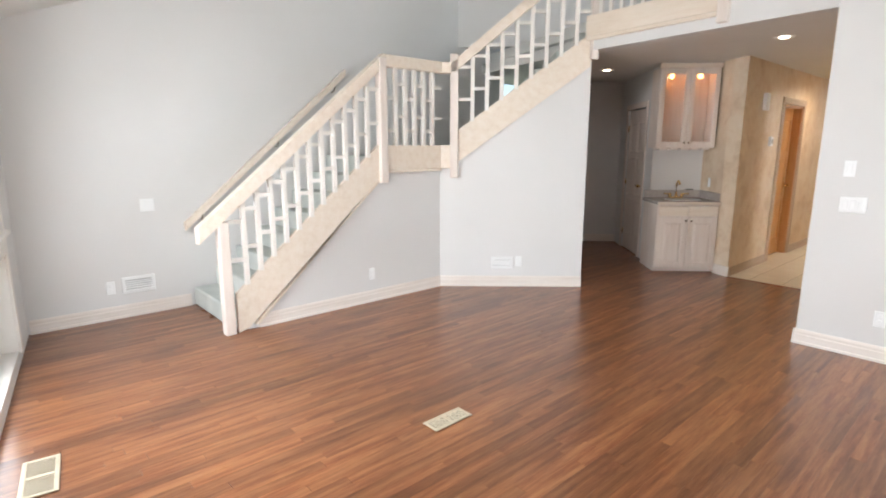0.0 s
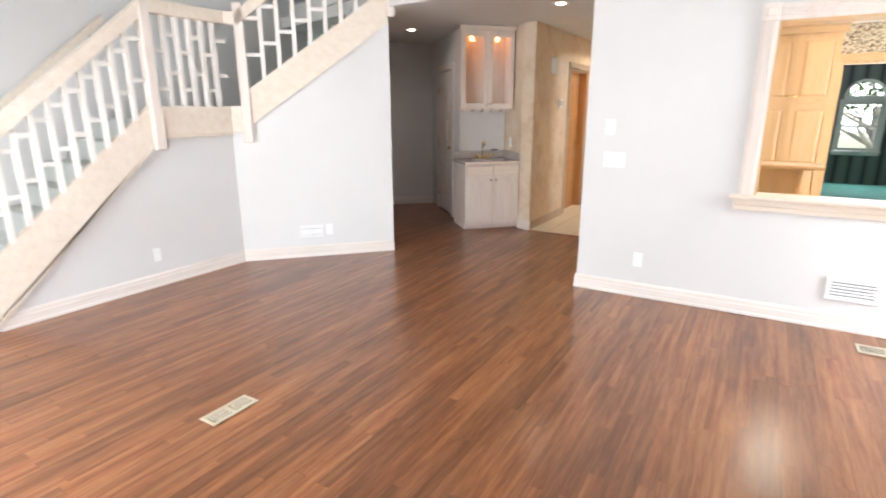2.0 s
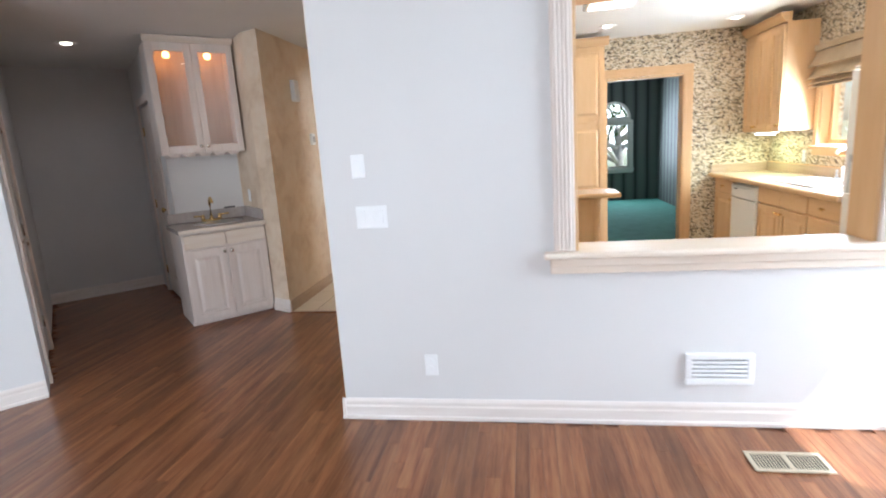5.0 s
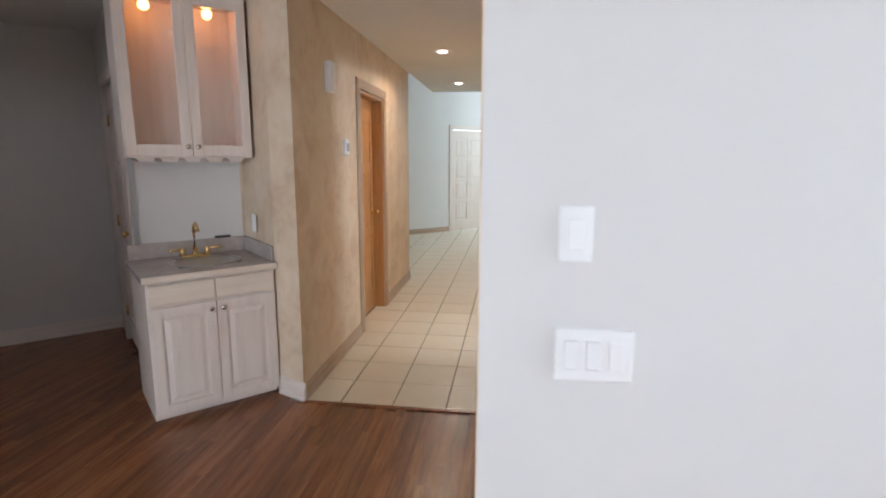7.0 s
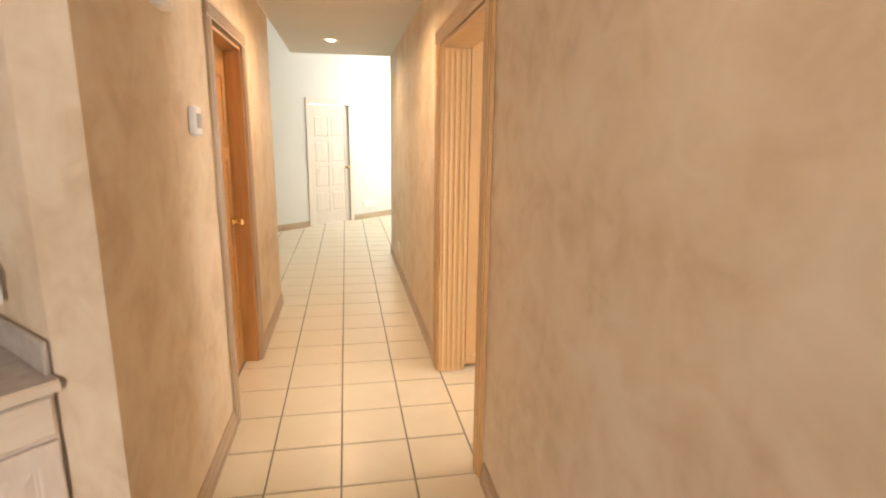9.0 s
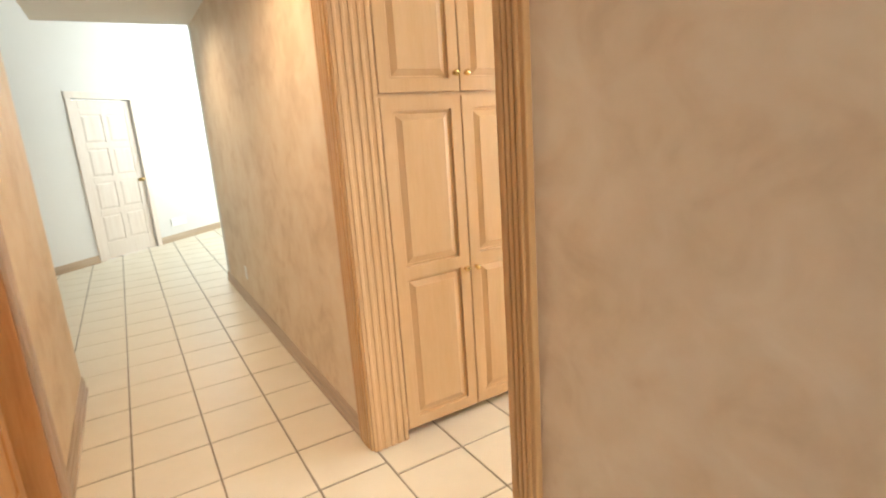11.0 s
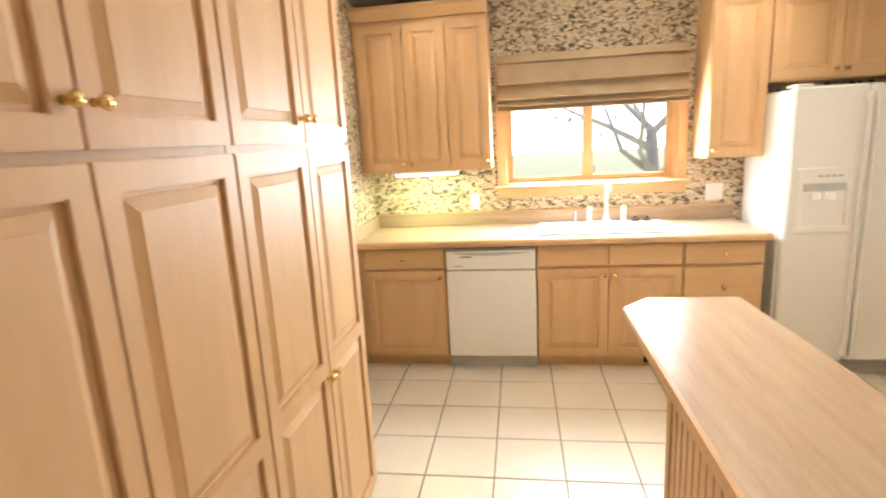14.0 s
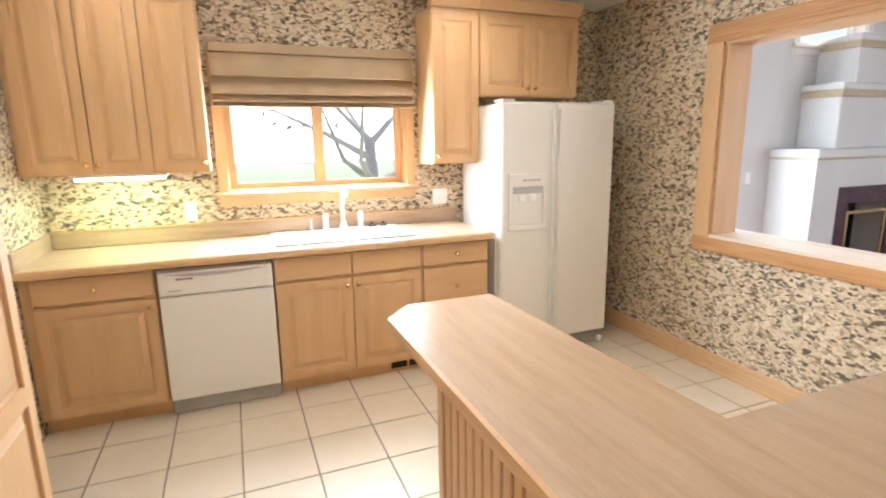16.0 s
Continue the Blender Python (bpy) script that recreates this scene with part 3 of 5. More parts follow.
def panel_door(name, m, w, h, mat, rows, cols, label, casing=None, depth=0.0, knob=BRASS, cw=0.075, t=0.04, handle_side=1, flutes=0, lever=False):
    """A panelled door in the plane y=0 of its pose, front towards -y, with its casing."""
    d = thing(name, m, label, "door")
    d["kind"] = "structure"
    bm = bmesh.new()
    box(bm, 0.004, w - 0.004, depth + 0.008, depth + t, 0.008, h - 0.004)
    st, gap, fields = 0.10, 0.07, []
    pw = (w - 2 * st - (cols - 1) * gap) / cols
    total = h - 0.30 - 0.10 - gap * (len(rows) - 1)
    z = 0.22
    box(bm, 0.004, st, depth, depth + 0.012, 0.008, h - 0.004, 0.002)
    box(bm, w - st, w - 0.004, depth, depth + 0.012, 0.008, h - 0.004, 0.002)
    for c in range(cols - 1):
        x = st + pw * (c + 1) + gap * c
        box(bm, x, x + gap, depth, depth + 0.012, 0.2, h - 0.1, 0.002)
    box(bm, st, w - st, depth + 0.0005, depth + 0.012, 0.008, z, 0.002)
    for r in rows:
        ph = total * r
        for c in range(cols):
            x = st + c * (pw + gap)
            b = bmesh.new()
            lo = [b.verts.new(p) for p in ((x + 0.012, depth + 0.009, z + 0.012), (x + pw - 0.012, depth + 0.009, z + 0.012), (x + pw - 0.012, depth + 0.009, z + ph - 0.012), (x + 0.012, depth + 0.009, z + ph - 0.012))]
            k = 0.035
            hi = [b.verts.new(p) for p in ((x + k, depth + 0.001, z + k), (x + pw - k, depth + 0.001, z + k), (x + pw - k, depth + 0.001, z + ph - k), (x + k, depth + 0.001, z + ph - k))]
            b.faces.new(hi)
            for i in range(4):
                b.faces.new((lo[i], lo[(i + 1) % 4], hi[(i + 1) % 4], hi[i]))
            fields.append(b)
        box(bm, st, w - st, depth + 0.0005, depth + 0.012, z + ph, min(z + ph + gap, h - 0.004), 0.002)
        z += ph + gap
    box(bm, st, w - st, depth + 0.0005, depth + 0.012, h - 0.11, h - 0.004, 0.002)
    lf = part("leaf", bm, mat, d)
    for b in fields:
        part("panel", b, mat, lf)
    bm = bmesh.new()
    x = w - 0.06 if handle_side > 0 else 0.06
    lathe(bm, [(0.026, 0), (0.026, 0.006), (0.010, 0.012), (0.010, 0.035), (0.022, 0.042), (0.027, 0.055), (0.020, 0.066), (0.004, 0.068)], pose(x, depth, 0.98, 90))
    if lever:
        tube(bm, [(x, depth - 0.05, 0.98), (x - handle_side * 0.05, depth - 0.052, 0.985), (x - handle_side * 0.11, depth - 0.05, 0.98)], 0.009)
    part("door_knob", bm, knob, d, "polished metal door knob")
    for hz in (0.25, 1.0, h - 0.25):
        bm = bmesh.new()
        xx = 0.0 if handle_side > 0 else w
        tube(bm, [(xx, depth - 0.008, hz - 0.045), (xx, depth - 0.008, hz + 0.045)], 0.008, 8)
        part("hinge", bm, knob, d)
    if casing:
        for nm, x0, x1, z0, z1, up in (("side_casing", -cw, 0.004, 0, h + 0.01, True), ("side_casing", w - 0.004, w + cw, 0, h + 0.01, True), ("head_casing", -cw, w + cw, h + 0.01, h + cw + 0.015, False)):
            bm = bmesh.new()
            board(bm, x0, x1, z0, z1, -0.0, 0.018, flutes, up)
            part(nm, bm, casing, d)
    return d


m, L = along((-3.40, 8.02), (2.1, 12.86))
panel_door("door_foyer", m @ pose(2.45, 0.0, 0, 0, 0, 0), 0.86, 2.05, PICKLED, (0.25, 0.25, 0.25, 0.25), 2, "pale eight-panel wooden front door, closed", PICKLED, 0.02)
m = pose(*uv(UB, VR), 0, 0, 0, -45) @ pose(0.42, 0, 0)
panel_door("door_alcove_wood", m, 0.82, 2.03, PICKLED, (0.36, 0.36, 0.28), 2, "pale six-panel wood door in the alcove, closed", PICKLED, 0.015, BRASS, 0.07, 0.04, 1, 0, True)
panel_door("door_alcove_white", pose(*uv(2.20, VL), 0, 0, 0, 135) @ pose(0, -0.002, 0), 0.80, 2.03, WHITE, (0.36, 0.36, 0.28), 2, "white six-panel door beside the stair wall, closed", PICKLED, 0.015, NICKEL, 0.07, 0.04, -1, 0, True)
panel_door("door_hall", pose(-1.60, 3.20, 0, 0, 0, 90), 0.80, 2.05, OAK, (0.36, 0.36, 0.28), 2, "stained wood door recessed in the hall wall", TANCASING, 0.10, BRASS, 0.075, 0.03, 1, 4)
d = bpy.data.objects["door_hall"]
for nm, a in (("jamb", (0.0, 0.022, 0.0, 0.14, 0, 2.05)), ("jamb", (0.778, 0.80, 0.0, 0.14, 0, 2.05)), ("jamb", (0.022, 0.778, 0.0, 0.14, 2.03, 2.05))):
    bm = bmesh.new()
    box(bm, *a, 0.002)
    part(nm, bm, OAK, d, "orange stained wood jamb")

# kitchen doorway: reeded maple casing
kd = tagged(new("door_kitchen_frame"), "reeded maple door casing of the open kitchen doorway", "door frame", kind="structure")
Y0, Y1 = 2.59, 3.64
for nm, a, f in (("side_jamb", (-0.41, -0.232, Y0 - 0.0, Y0 + 0.018, 0, 2.06), 0), ("side_jamb", (-0.41, -0.232, Y1 - 0.018, Y1, 0, 2.06), 0), ("head_jamb", (-0.41, -0.232, Y0 + 0.018, Y1 - 0.018, 2.042, 2.06), 0)):
    bm = bmesh.new()
    box(bm, *a, 0.002)
    part(nm, bm, MAPLE, kd)
for i in range(5):
    bm = bmesh.new()
    x = -0.385 + i * 0.034
    box(bm, x - 0.010, x + 0.010, Y1 - 0.0225, Y1 - 0.016, 0.0, 2.04, 0.004)
    part("reed", bm, MAPLE, kd)
for nm, a0, a1, z0, z1, up in (("side_casing", -Y0 - 0.004, -Y0 + 0.10, 0, 2.065, True), ("side_casing", -Y1 - 0.14, -Y1 + 0.004, 0, 2.065, True), ("head_casing", -Y1 - 0.14, -Y0 + 0.10, 2.065, 2.165, False)):
    bm = bmesh.new()
    board(bm, a0, a1, z0, z1, 0, 0.02, 4, up)
    ob = part(nm, bm, CASING, kd, "reeded orange wood casing")
    ob.matrix_basis = pose(HX, 0, 0, 0, 0, -90)

# green room doorway in the kitchen's north wall
gd = tagged(new("door_green_frame"), "maple casing around the doorway to the green room", "door frame", kind="structure")
for nm, x0, x1, z0, z1, up in (("side_casing", 1.46, 1.564, 0, 2.055, True), ("side_casing", 2.416, 2.52, 0, 2.055, True), ("head_casing", 1.46, 2.52, 2.055, 2.155, False)):
    bm = bmesh.new()
    board(bm, x0, x1, z0, z1, KN, 0.02, 3, up)
    part(nm, bm, MAPLE, gd)
for a in ((1.556, 1.574, KN, KN + 0.15, 0, 2.05), (2.406, 2.424, KN, KN + 0.15, 0, 2.05), (1.574, 2.406, KN, KN + 0.15, 2.032, 2.05)):
    bm = bmesh.new()
    box(bm, *a, 0.002)
    part("jamb", bm, MAPLE, gd)
# its open leaf
og = panel_door("door_green_open", pose(2.47, KN + 0.24, 0, 0, 0, 3), 0.80, 2.02, MAPLE, (0.36, 0.36, 0.28), 2, "maple panelled door standing open into the green room")

# pass-through: casing both sides, sill and lining
pt = tagged(new("window_pass_through"), "wide pass-through with pale reeded casing and a projecting sill", "window", kind="structure")
X0, X1, Z0, Z1 = HX + 1.235, HX + 2.53, 0.875, 2.06
for nm, x0, x1, z0, z1, up in (("side_casing", X0 - 0.10, X0, Z0 + 0.025, Z1, True), ("side_casing", X1, X1 + 0.10, Z0 + 0.025, Z1, True), ("head_casing", X0, X1, Z1, Z1 + 0.10, False)):
    bm = bmesh.new()
    board(bm, x0, x1, z0, z1, 0, 0.02, 4, up)
    part(nm, bm, PICKLED, pt, "pale reeded casing")
for x0 in (X0 - 0.105, X1):
    bm = bmesh.new()
    box(bm, x0, x0 + 0.105, -0.028, 0, Z1, Z1 + 0.105, 0.004)
    box(bm, x0 + 0.025, x0 + 0.08, -0.036, -0.02, Z1 + 0.025, Z1 + 0.08, 0.006)
    part("corner_block", bm, PICKLED, pt)
bm = bmesh.new()
box(bm, X0 - 0.15, X1 + 0.15, -0.075, 0.0, Z0 - 0.005, Z0 + 0.025, 0.008)
box(bm, X0, X1, 0.0, KS + 0.02, Z0 - 0.004, Z0 + 0.02, 0.003)
part("sill", bm, PICKLEDX, pt)
bm = bmesh.new()
box(bm, X0 - 0.12, X1 + 0.12, -0.045, 0.0, Z0 - 0.048, Z0 - 0.005, 0.006)
box(bm, X0 - 0.12, X1 + 0.12, -0.026, 0.0, Z0 - 0.085, Z0 - 0.048, 0.004)
part("apron", bm, PICKLEDX, pt)
for a in ((X0, X0 + 0.016, 0, KS + 0.003, Z0 + 0.02, Z1), (X1 - 0.016, X1, 0, KS + 0.003, Z0 + 0.02, Z1), (X0, X1, 0, KS + 0.003, Z1 - 0.016, Z1)):
    bm = bmesh.new()
    box(bm, *a, 0.001)
    part("lining", bm, MAPLE, pt, "maple lining of the opening")
for nm, x0, x1, z0, z1, up in (("side_casing", -X0, -X0 + 0.12, Z0, Z1, True), ("side_casing", -X1 - 0.12, -X1, Z0, Z1, True), ("head_casing", -X1 - 0.12, -X0 + 0.12, Z1, Z1 + 0.11, False), ("apron", -X1 - 0.12, -X0 + 0.12, Z0 - 0.09, Z0, False)):
    bm = bmesh.new()
    board(bm, x0, x1, z0, z1, 0, 0.022, 0 if nm == "apron" or up else 4, up)
    ob = part(nm, bm, OAKX if not up else MAPLE, pt, "orange maple casing on the kitchen side")
    ob.matrix_basis = pose(0, KS + 0.003, 0, 0, 0, 180)


def window(name, m, w, h, mat, label, cols=2, rows=1, depth=0.16, bar=0.045, casing=0.07, sill=True):
    """A framed window in the opening 0..w by 0..h of the wall plane y=0, room towards -y."""
    o = tagged(new(name), label, "window", kind="structure")
    o.matrix_basis = m
    bm = bmesh.new()
    for a in ((0, bar, depth - 0.06, depth, 0, h), (w - bar, w, depth - 0.06, depth, 0, h), (bar, w - bar, depth - 0.06, depth, 0, bar), (bar, w - bar, depth - 0.06, depth, h - bar, h)):
        box(bm, *a, 0.003)
    for a in ((0, 0.012, 0, depth - 0.06, 0, h), (w - 0.012, w, 0, depth - 0.06, 0, h), (0, w, 0, depth - 0.06, 0, 0.012), (0, w, 0, depth - 0.06, h - 0.012, h)):
        box(bm, *a)
    part("window_frame", bm, mat, o)
    for c in range(1, cols):
        bm = bmesh.new()
        x = w * c / cols
        box(bm, x - bar * 0.7, x + bar * 0.7, depth - 0.055, depth - 0.005, bar, h - bar, 0.003)
        part("mullion", bm, mat, o)
    for r in range(1, rows):
        bm = bmesh.new()
        z = h * r / rows
        box(bm, bar, w - bar, depth - 0.055, depth - 0.005, z - bar * 0.4, z + bar * 0.4, 0.003)
        part("glazing_bar", bm, mat, o)
    for c in range(cols):
        bm = bmesh.new()
        box(bm, w * c / cols + 0.02, w * (c + 1) / cols - 0.02, depth - 0.034, depth - 0.028, 0.03, h - 0.03)
        part("pane", bm, GLASS, o, "clear window pane").visible_shadow = False
    if casing:
        for nm, a in (("side_casing", (-casing, 0.004, -0.02, 0, -0.01, h)), ("side_casing", (w - 0.004, w + casing, -0.02, 0, -0.01, h)), ("head_casing", (-casing, w + casing, -0.022, 0, h, h + casing))):
            bm = bmesh.new()
            box(bm, *a, 0.004)
            part(nm, bm, mat, o)
    if sill:
        bm = bmesh.new()
        box(bm, -casing - 0.02, w + casing + 0.02, -0.05, 0.02, -0.03, 0.0, 0.006)
        box(bm, -casing, w + casing, -0.022, 0, -0.09, -0.03, 0.004)
        part("window_sill", bm, mat, o)
    return o


window("window_kitchen", pose(EX, 3.04, 1.20, 0, 0, -90), 1.20, 0.83, MAPLE, "maple casement window over the sink", 2, 1, 0.14, 0.05, 0.065)
window("window_living_east_low", pose(EX, -0.25, 0.12, 0, 0, -90), 1.03, 1.38, WHITE, "tall white-framed window", 1, 1, 0.16, 0.05, 0.07, False)
window("window_living_east_high", pose(EX, -0.25, 1.78, 0, 0, -90), 1.03, 0.97, WHITE, "white-framed transom window", 1, 1, 0.16, 0.05, 0.07, True)
window("window_living_clerestory", pose(EX, -2.15, 2.36, 0, 0, -90), 1.0, 0.74, WHITE, "small high window above the fireplace", 1, 1, 0.16, 0.06, 0.08)
m, L = along((4.2, -5.65), (-4.7, -4.50))
window("window_living_south_low", m @ pose(4.6, 0, 0.08), 3.6, 0.72, WHITE, "low white-framed window near the floor", 3, 1, 0.16, 0.05, 0.06, False)
window("window_living_south_high", m @ pose(4.6, 0, 0.95), 3.6, 1.50, WHITE, "long white-framed window with a wooden sill", 3, 1, 0.16, 0.05, 0.06)
window("window_green_low", pose(2.12, 9.25, 0.68), 0.68, 0.96, WHITE, "white sash window below a fanlight", 1, 2, 0.13, 0.05, 0.05)
fan = tagged(new("window_green_arch"), "half-round white fanlight", "window", kind="structure")
bm = bmesh.new()
for i in range(16):
    (a, b), (c, d2) = ARC[i], ARC[i + 1]
    k = 0.86
    prism(bm, [(a, b), (c, d2), (2.46 + (c - 2.46) * k, 1.74 + (d2 - 1.74) * k), (2.46 + (a - 2.46) * k, 1.74 + (b - 1.74) * k)], 9.24, 9.36, "y")
box(bm, 2.12, 2.80, 9.23, 9.36, 1.64, 1.76, 0.003)
part("window_frame", bm, WHITE, fan)
bm = bmesh.new()
prism(bm, ARC, 9.33, 9.335, "y")
part("pane", bm, GLASS, fan).visible_shadow = False
window("window_foyer", pose(1.6, 11.4, 0.7, 0, 0, -90), 2.2, 3.0, WHITE, "tall bright foyer window", 2, 3, 0.13, 0.05, 0.07)

# ---- cabinet parts ----


def door_frame(x0, x1, rails, y, f=0.055, t=0.02):
    """Stiles and rails of a cabinet door as one board with sunk fields; rails are (z0, z1) heights from the bottom up."""
    bm = bmesh.new()
    xs = [x0, x0 + f, x1 - f, x1]
    zs = [z for r in rails for z in r]
    grid = [[bm.verts.new((x, y, z)) for x in xs] for z in zs]
    faces = [bm.faces.new((grid[j][i], grid[j][i + 1], grid[j + 1][i + 1], grid[j + 1][i]))
             for j in range(len(zs) - 1) for i in range(3) if i != 1 or j % 2 == 0]
    made = bmesh.ops.extrude_face_region(bm, geom=faces)["geom"]
    bmesh.ops.translate(bm, verts=[g for g in made if isinstance(g, bmesh.types.BMVert)], vec=(0, t, 0))
    bmesh.ops.recalc_face_normals(bm, faces=bm.faces[:])
    rims = [e for e in bm.edges if len(e.link_faces) == 2 and e.calc_face_angle(0) > 0.8]
    bmesh.ops.bevel(bm, geom=rims, offset=0.0028, segments=2, affect="EDGES")
    return bm


def raised_field(x0, x1, z0, z1, y):
    """Raised panel with sloping borders, set in the field x0..x1 by z0..z1."""
    b = bmesh.new()
    rings = []
    for i, d in ((-0.004, 0.013), (0.008, 0.011), (0.012, 0.0125), (0.036, 0.004), (0.039, 0.002)):
        rings.append([b.verts.new(p) for p in ((x0 + i, y + d, z0 + i), (x1 - i, y + d, z0 + i), (x1 - i, y + d, z1 - i), (x0 + i, y + d, z1 - i))])
    for lo, hi in zip(rings, rings[1:]):
        for q in range(4):
            b.faces.new((lo[q], lo[(q + 1) % 4], hi[(q + 1) % 4], hi[q]))
    b.faces.new(rings[-1])
    return b


def knob(x, y, z, parent, mat=BRASS, r=0.015):
    bm = bmesh.new()
    lathe(bm, [(0.008, 0), (0.006, 0.006), (0.006, 0.014), (r * 0.8, 0.018), (r, 0.024), (r * 0.75, 0.031), (0.002, 0.033)], pose(x, y, z, 90), 14)
    return part("knob", bm, mat, parent, "small polished knob")


def door_front(x0, x1, z0, z1, y, parent, mat, knob_at, split=None, kmat=BRASS, name="door"):
    f = 0.055
    rails = [(z0, z0 + f), (split - 0.03, split + 0.03), (z1 - f, z1)] if split else [(z0, z0 + f), (z1 - f, z1)]
    d = part(name, door_frame(x0, x1, rails, y, f), mat, parent)
    for (_, lo), (hi, _) in zip(rails, rails[1:]):
        part("panel", raised_field(x0 + f, x1 - f, lo, hi, y), mat, d)
    if knob_at:
        knob(knob_at[0], y, knob_at[1], d, kmat)
    return d


def drawer_front(x0, x1, z0, z1, y, parent, mat, kmat=BRASS, handle=True):
    bm = bmesh.new()
    box(bm, x0, x1, y, y + 0.02, z0, z1, 0.006)
    d = part("drawer", bm, mat, parent)
    if handle:
        knob((x0 + x1) / 2, y, (z0 + z1) / 2, d, kmat)
    return d


def carcass(w, depth, z0, z1, parent, mat, toe=0.0, y=0.022):
    bm = bmesh.new()
    box(bm, 0.001, w - 0.001, y, depth, z0 + toe, z1, 0.002)
    part("body", bm, mat, parent)
    if toe:
        bm = bmesh.new()
        box(bm, 0.002, w - 0.002, y + 0.055, depth, z0, z0 + toe)
        part("toe_kick", bm, mat, parent)


# ---- pantry wall ----
PX = [-0.23, 0.17, 0.61, 1.06, 1.49]
for i in range(2):
    x0, w = PX[2 * i], PX[2 * i + 2] - PX[2 * i]
    c = thing("pantry_cabinet", pose(x0, 3.625, 0), "tall maple pantry cabinet with raised-panel doors", "cabinet", "pantry cabinets")
    carcass(w, KN - 3.626, 0, 2.40, c, MAPLE, 0.03)
    mid = PX[2 * i + 1] - x0
    for a, b, kx in ((0.004, mid - 0.002, mid - 0.03), (mid + 0.002, w - 0.004, mid + 0.03)):
        door_front(a, b, 0.045, 1.555, 0, c, MAPLE, (kx, 0.765), 0.80)
        door_front(a, b, 1.575, 2.36, 0, c, MAPLE, (kx, 1.65), None, BRASS, "upper_door")
    bm = bmesh.new()
    prism(bm, [(0.03, 2.37), (0.0, 2.37), (-0.045, 2.43), (-0.045, 2.455), (0.03, 2.455)], 0, w + (0.04 if i else 0), "x")
    part("crown", bm, MAPLEX, c)

# ---- base units along the window wall (local x runs south, front faces west) ----
FX = 2.775


def east(y, z=0.0, x=FX):
    return pose(x, y, z, 0, 0, -90)


b1 = thing("base_cabinet", east(4.055), "maple base cabinet with one drawer and one door", "cabinet", "base cabinets")
carcass(0.605, 0.58, 0, 0.865, b1, MAPLE, 0.09)
drawer_front(0.05, 0.598, 0.715, 0.855, 0, b1, MAPLEX)
door_front(0.05, 0.598, 0.10, 0.70, 0, b1, MAPLE, (0.57, 0.655))
b2 = thing("base_cabinet", east(2.845), "maple sink cabinet with two doors and false drawers", "cabinet", "base cabinets")
carcass(0.905, 0.58, 0, 0.865, b2, MAPLE, 0.09)
for a, b, kx in ((0.006, 0.45, 0.42), (0.456, 0.90, 0.486)):
    drawer_front(a, b, 0.715, 0.855, 0, b2, MAPLEX, BRASS, False)
    door_front(a, b, 0.10, 0.70, 0, b2, MAPLE, (kx, 0.655))
b3 = thing("base_cabinet", east(1.937), "maple base cabinet with a stack of drawers", "cabinet", "base cabinets")
carcass(0.475, 0.58, 0, 0.865, b3, MAPLE, 0.09)
for z0, z1 in ((0.715, 0.855), (0.43, 0.70), (0.10, 0.415)):
    drawer_front(0.006, 0.468, z0, z1, 0, b3, MAPLEX)

# dishwasher
dw = thing("dishwasher", east(3.447), "white built-in dishwasher with a grey kick plate", "dishwasher")
bm = bmesh.new()
box(bm, 0.004, 0.596, 0.02, 0.57, 0.09, 0.845)
part("body", bm, APPLIANCE, dw)
bm = bmesh.new()
box(bm, 0.006, 0.594, -0.02, 0.02, 0.10, 0.70, 0.006)
part("door", bm, APPLIANCE, dw)
bm = bmesh.new()
box(bm, 0.006, 0.594, -0.024, 0.02, 0.706, 0.84, 0.008)
cp = part("control_panel", bm, APPLIANCE, dw)
bm = bmesh.new()
prism(bm, [(0.04 + 0.52 * i / 10, 0.825 - 0.022 * math.sin(math.pi * i / 10)) for i in range(11)], -0.027, -0.022, "y")
part("handle_groove", bm, GREYTRIM, cp, "curved grey handle recess")
bm = bmesh.new()
for i in range(7):
    box(bm, 0.10 + i * 0.012, 0.107 + i * 0.012, -0.029, -0.0235, 0.792, 0.803)
part("button_row", bm, BLACK, cp, "row of small dark buttons")
bm = bmesh.new()
box(bm, 0.055, 0.12, -0.0265, -0.0235, 0.732, 0.739)
part("badge", bm, GREYTRIM, cp)
bm = bmesh.new()
box(bm, 0.006, 0.594, 0.03, 0.06, 0.004, 0.095, 0.003)
part("kick_plate", bm, GREYTRIM, dw)

# toe-kick register under the sink
vt = thing("toe_register", pose(FX + 0.074, 2.16, 0.012, 0, 0, -90), "small dark register in the cabinet kick", "vent")
bm = bmesh.new()
for a in ((0, 0.26, -0.008, 0, 0, 0.012), (0, 0.26, -0.008, 0, 0.062, 0.074), (0, 0.012, -0.008, 0, 0.012, 0.062), (0.124, 0.136, -0.008, 0, 0.012, 0.062), (0.248, 0.26, -0.008, 0, 0.012, 0.062)):
    box(bm, *a, 0.001)
part("frame", bm, MAPLEX, vt)
bm = bmesh.new()
box(bm, 0.012, 0.248, -0.003, 0, 0.012, 0.062)
part("grille", bm, DARK, vt)

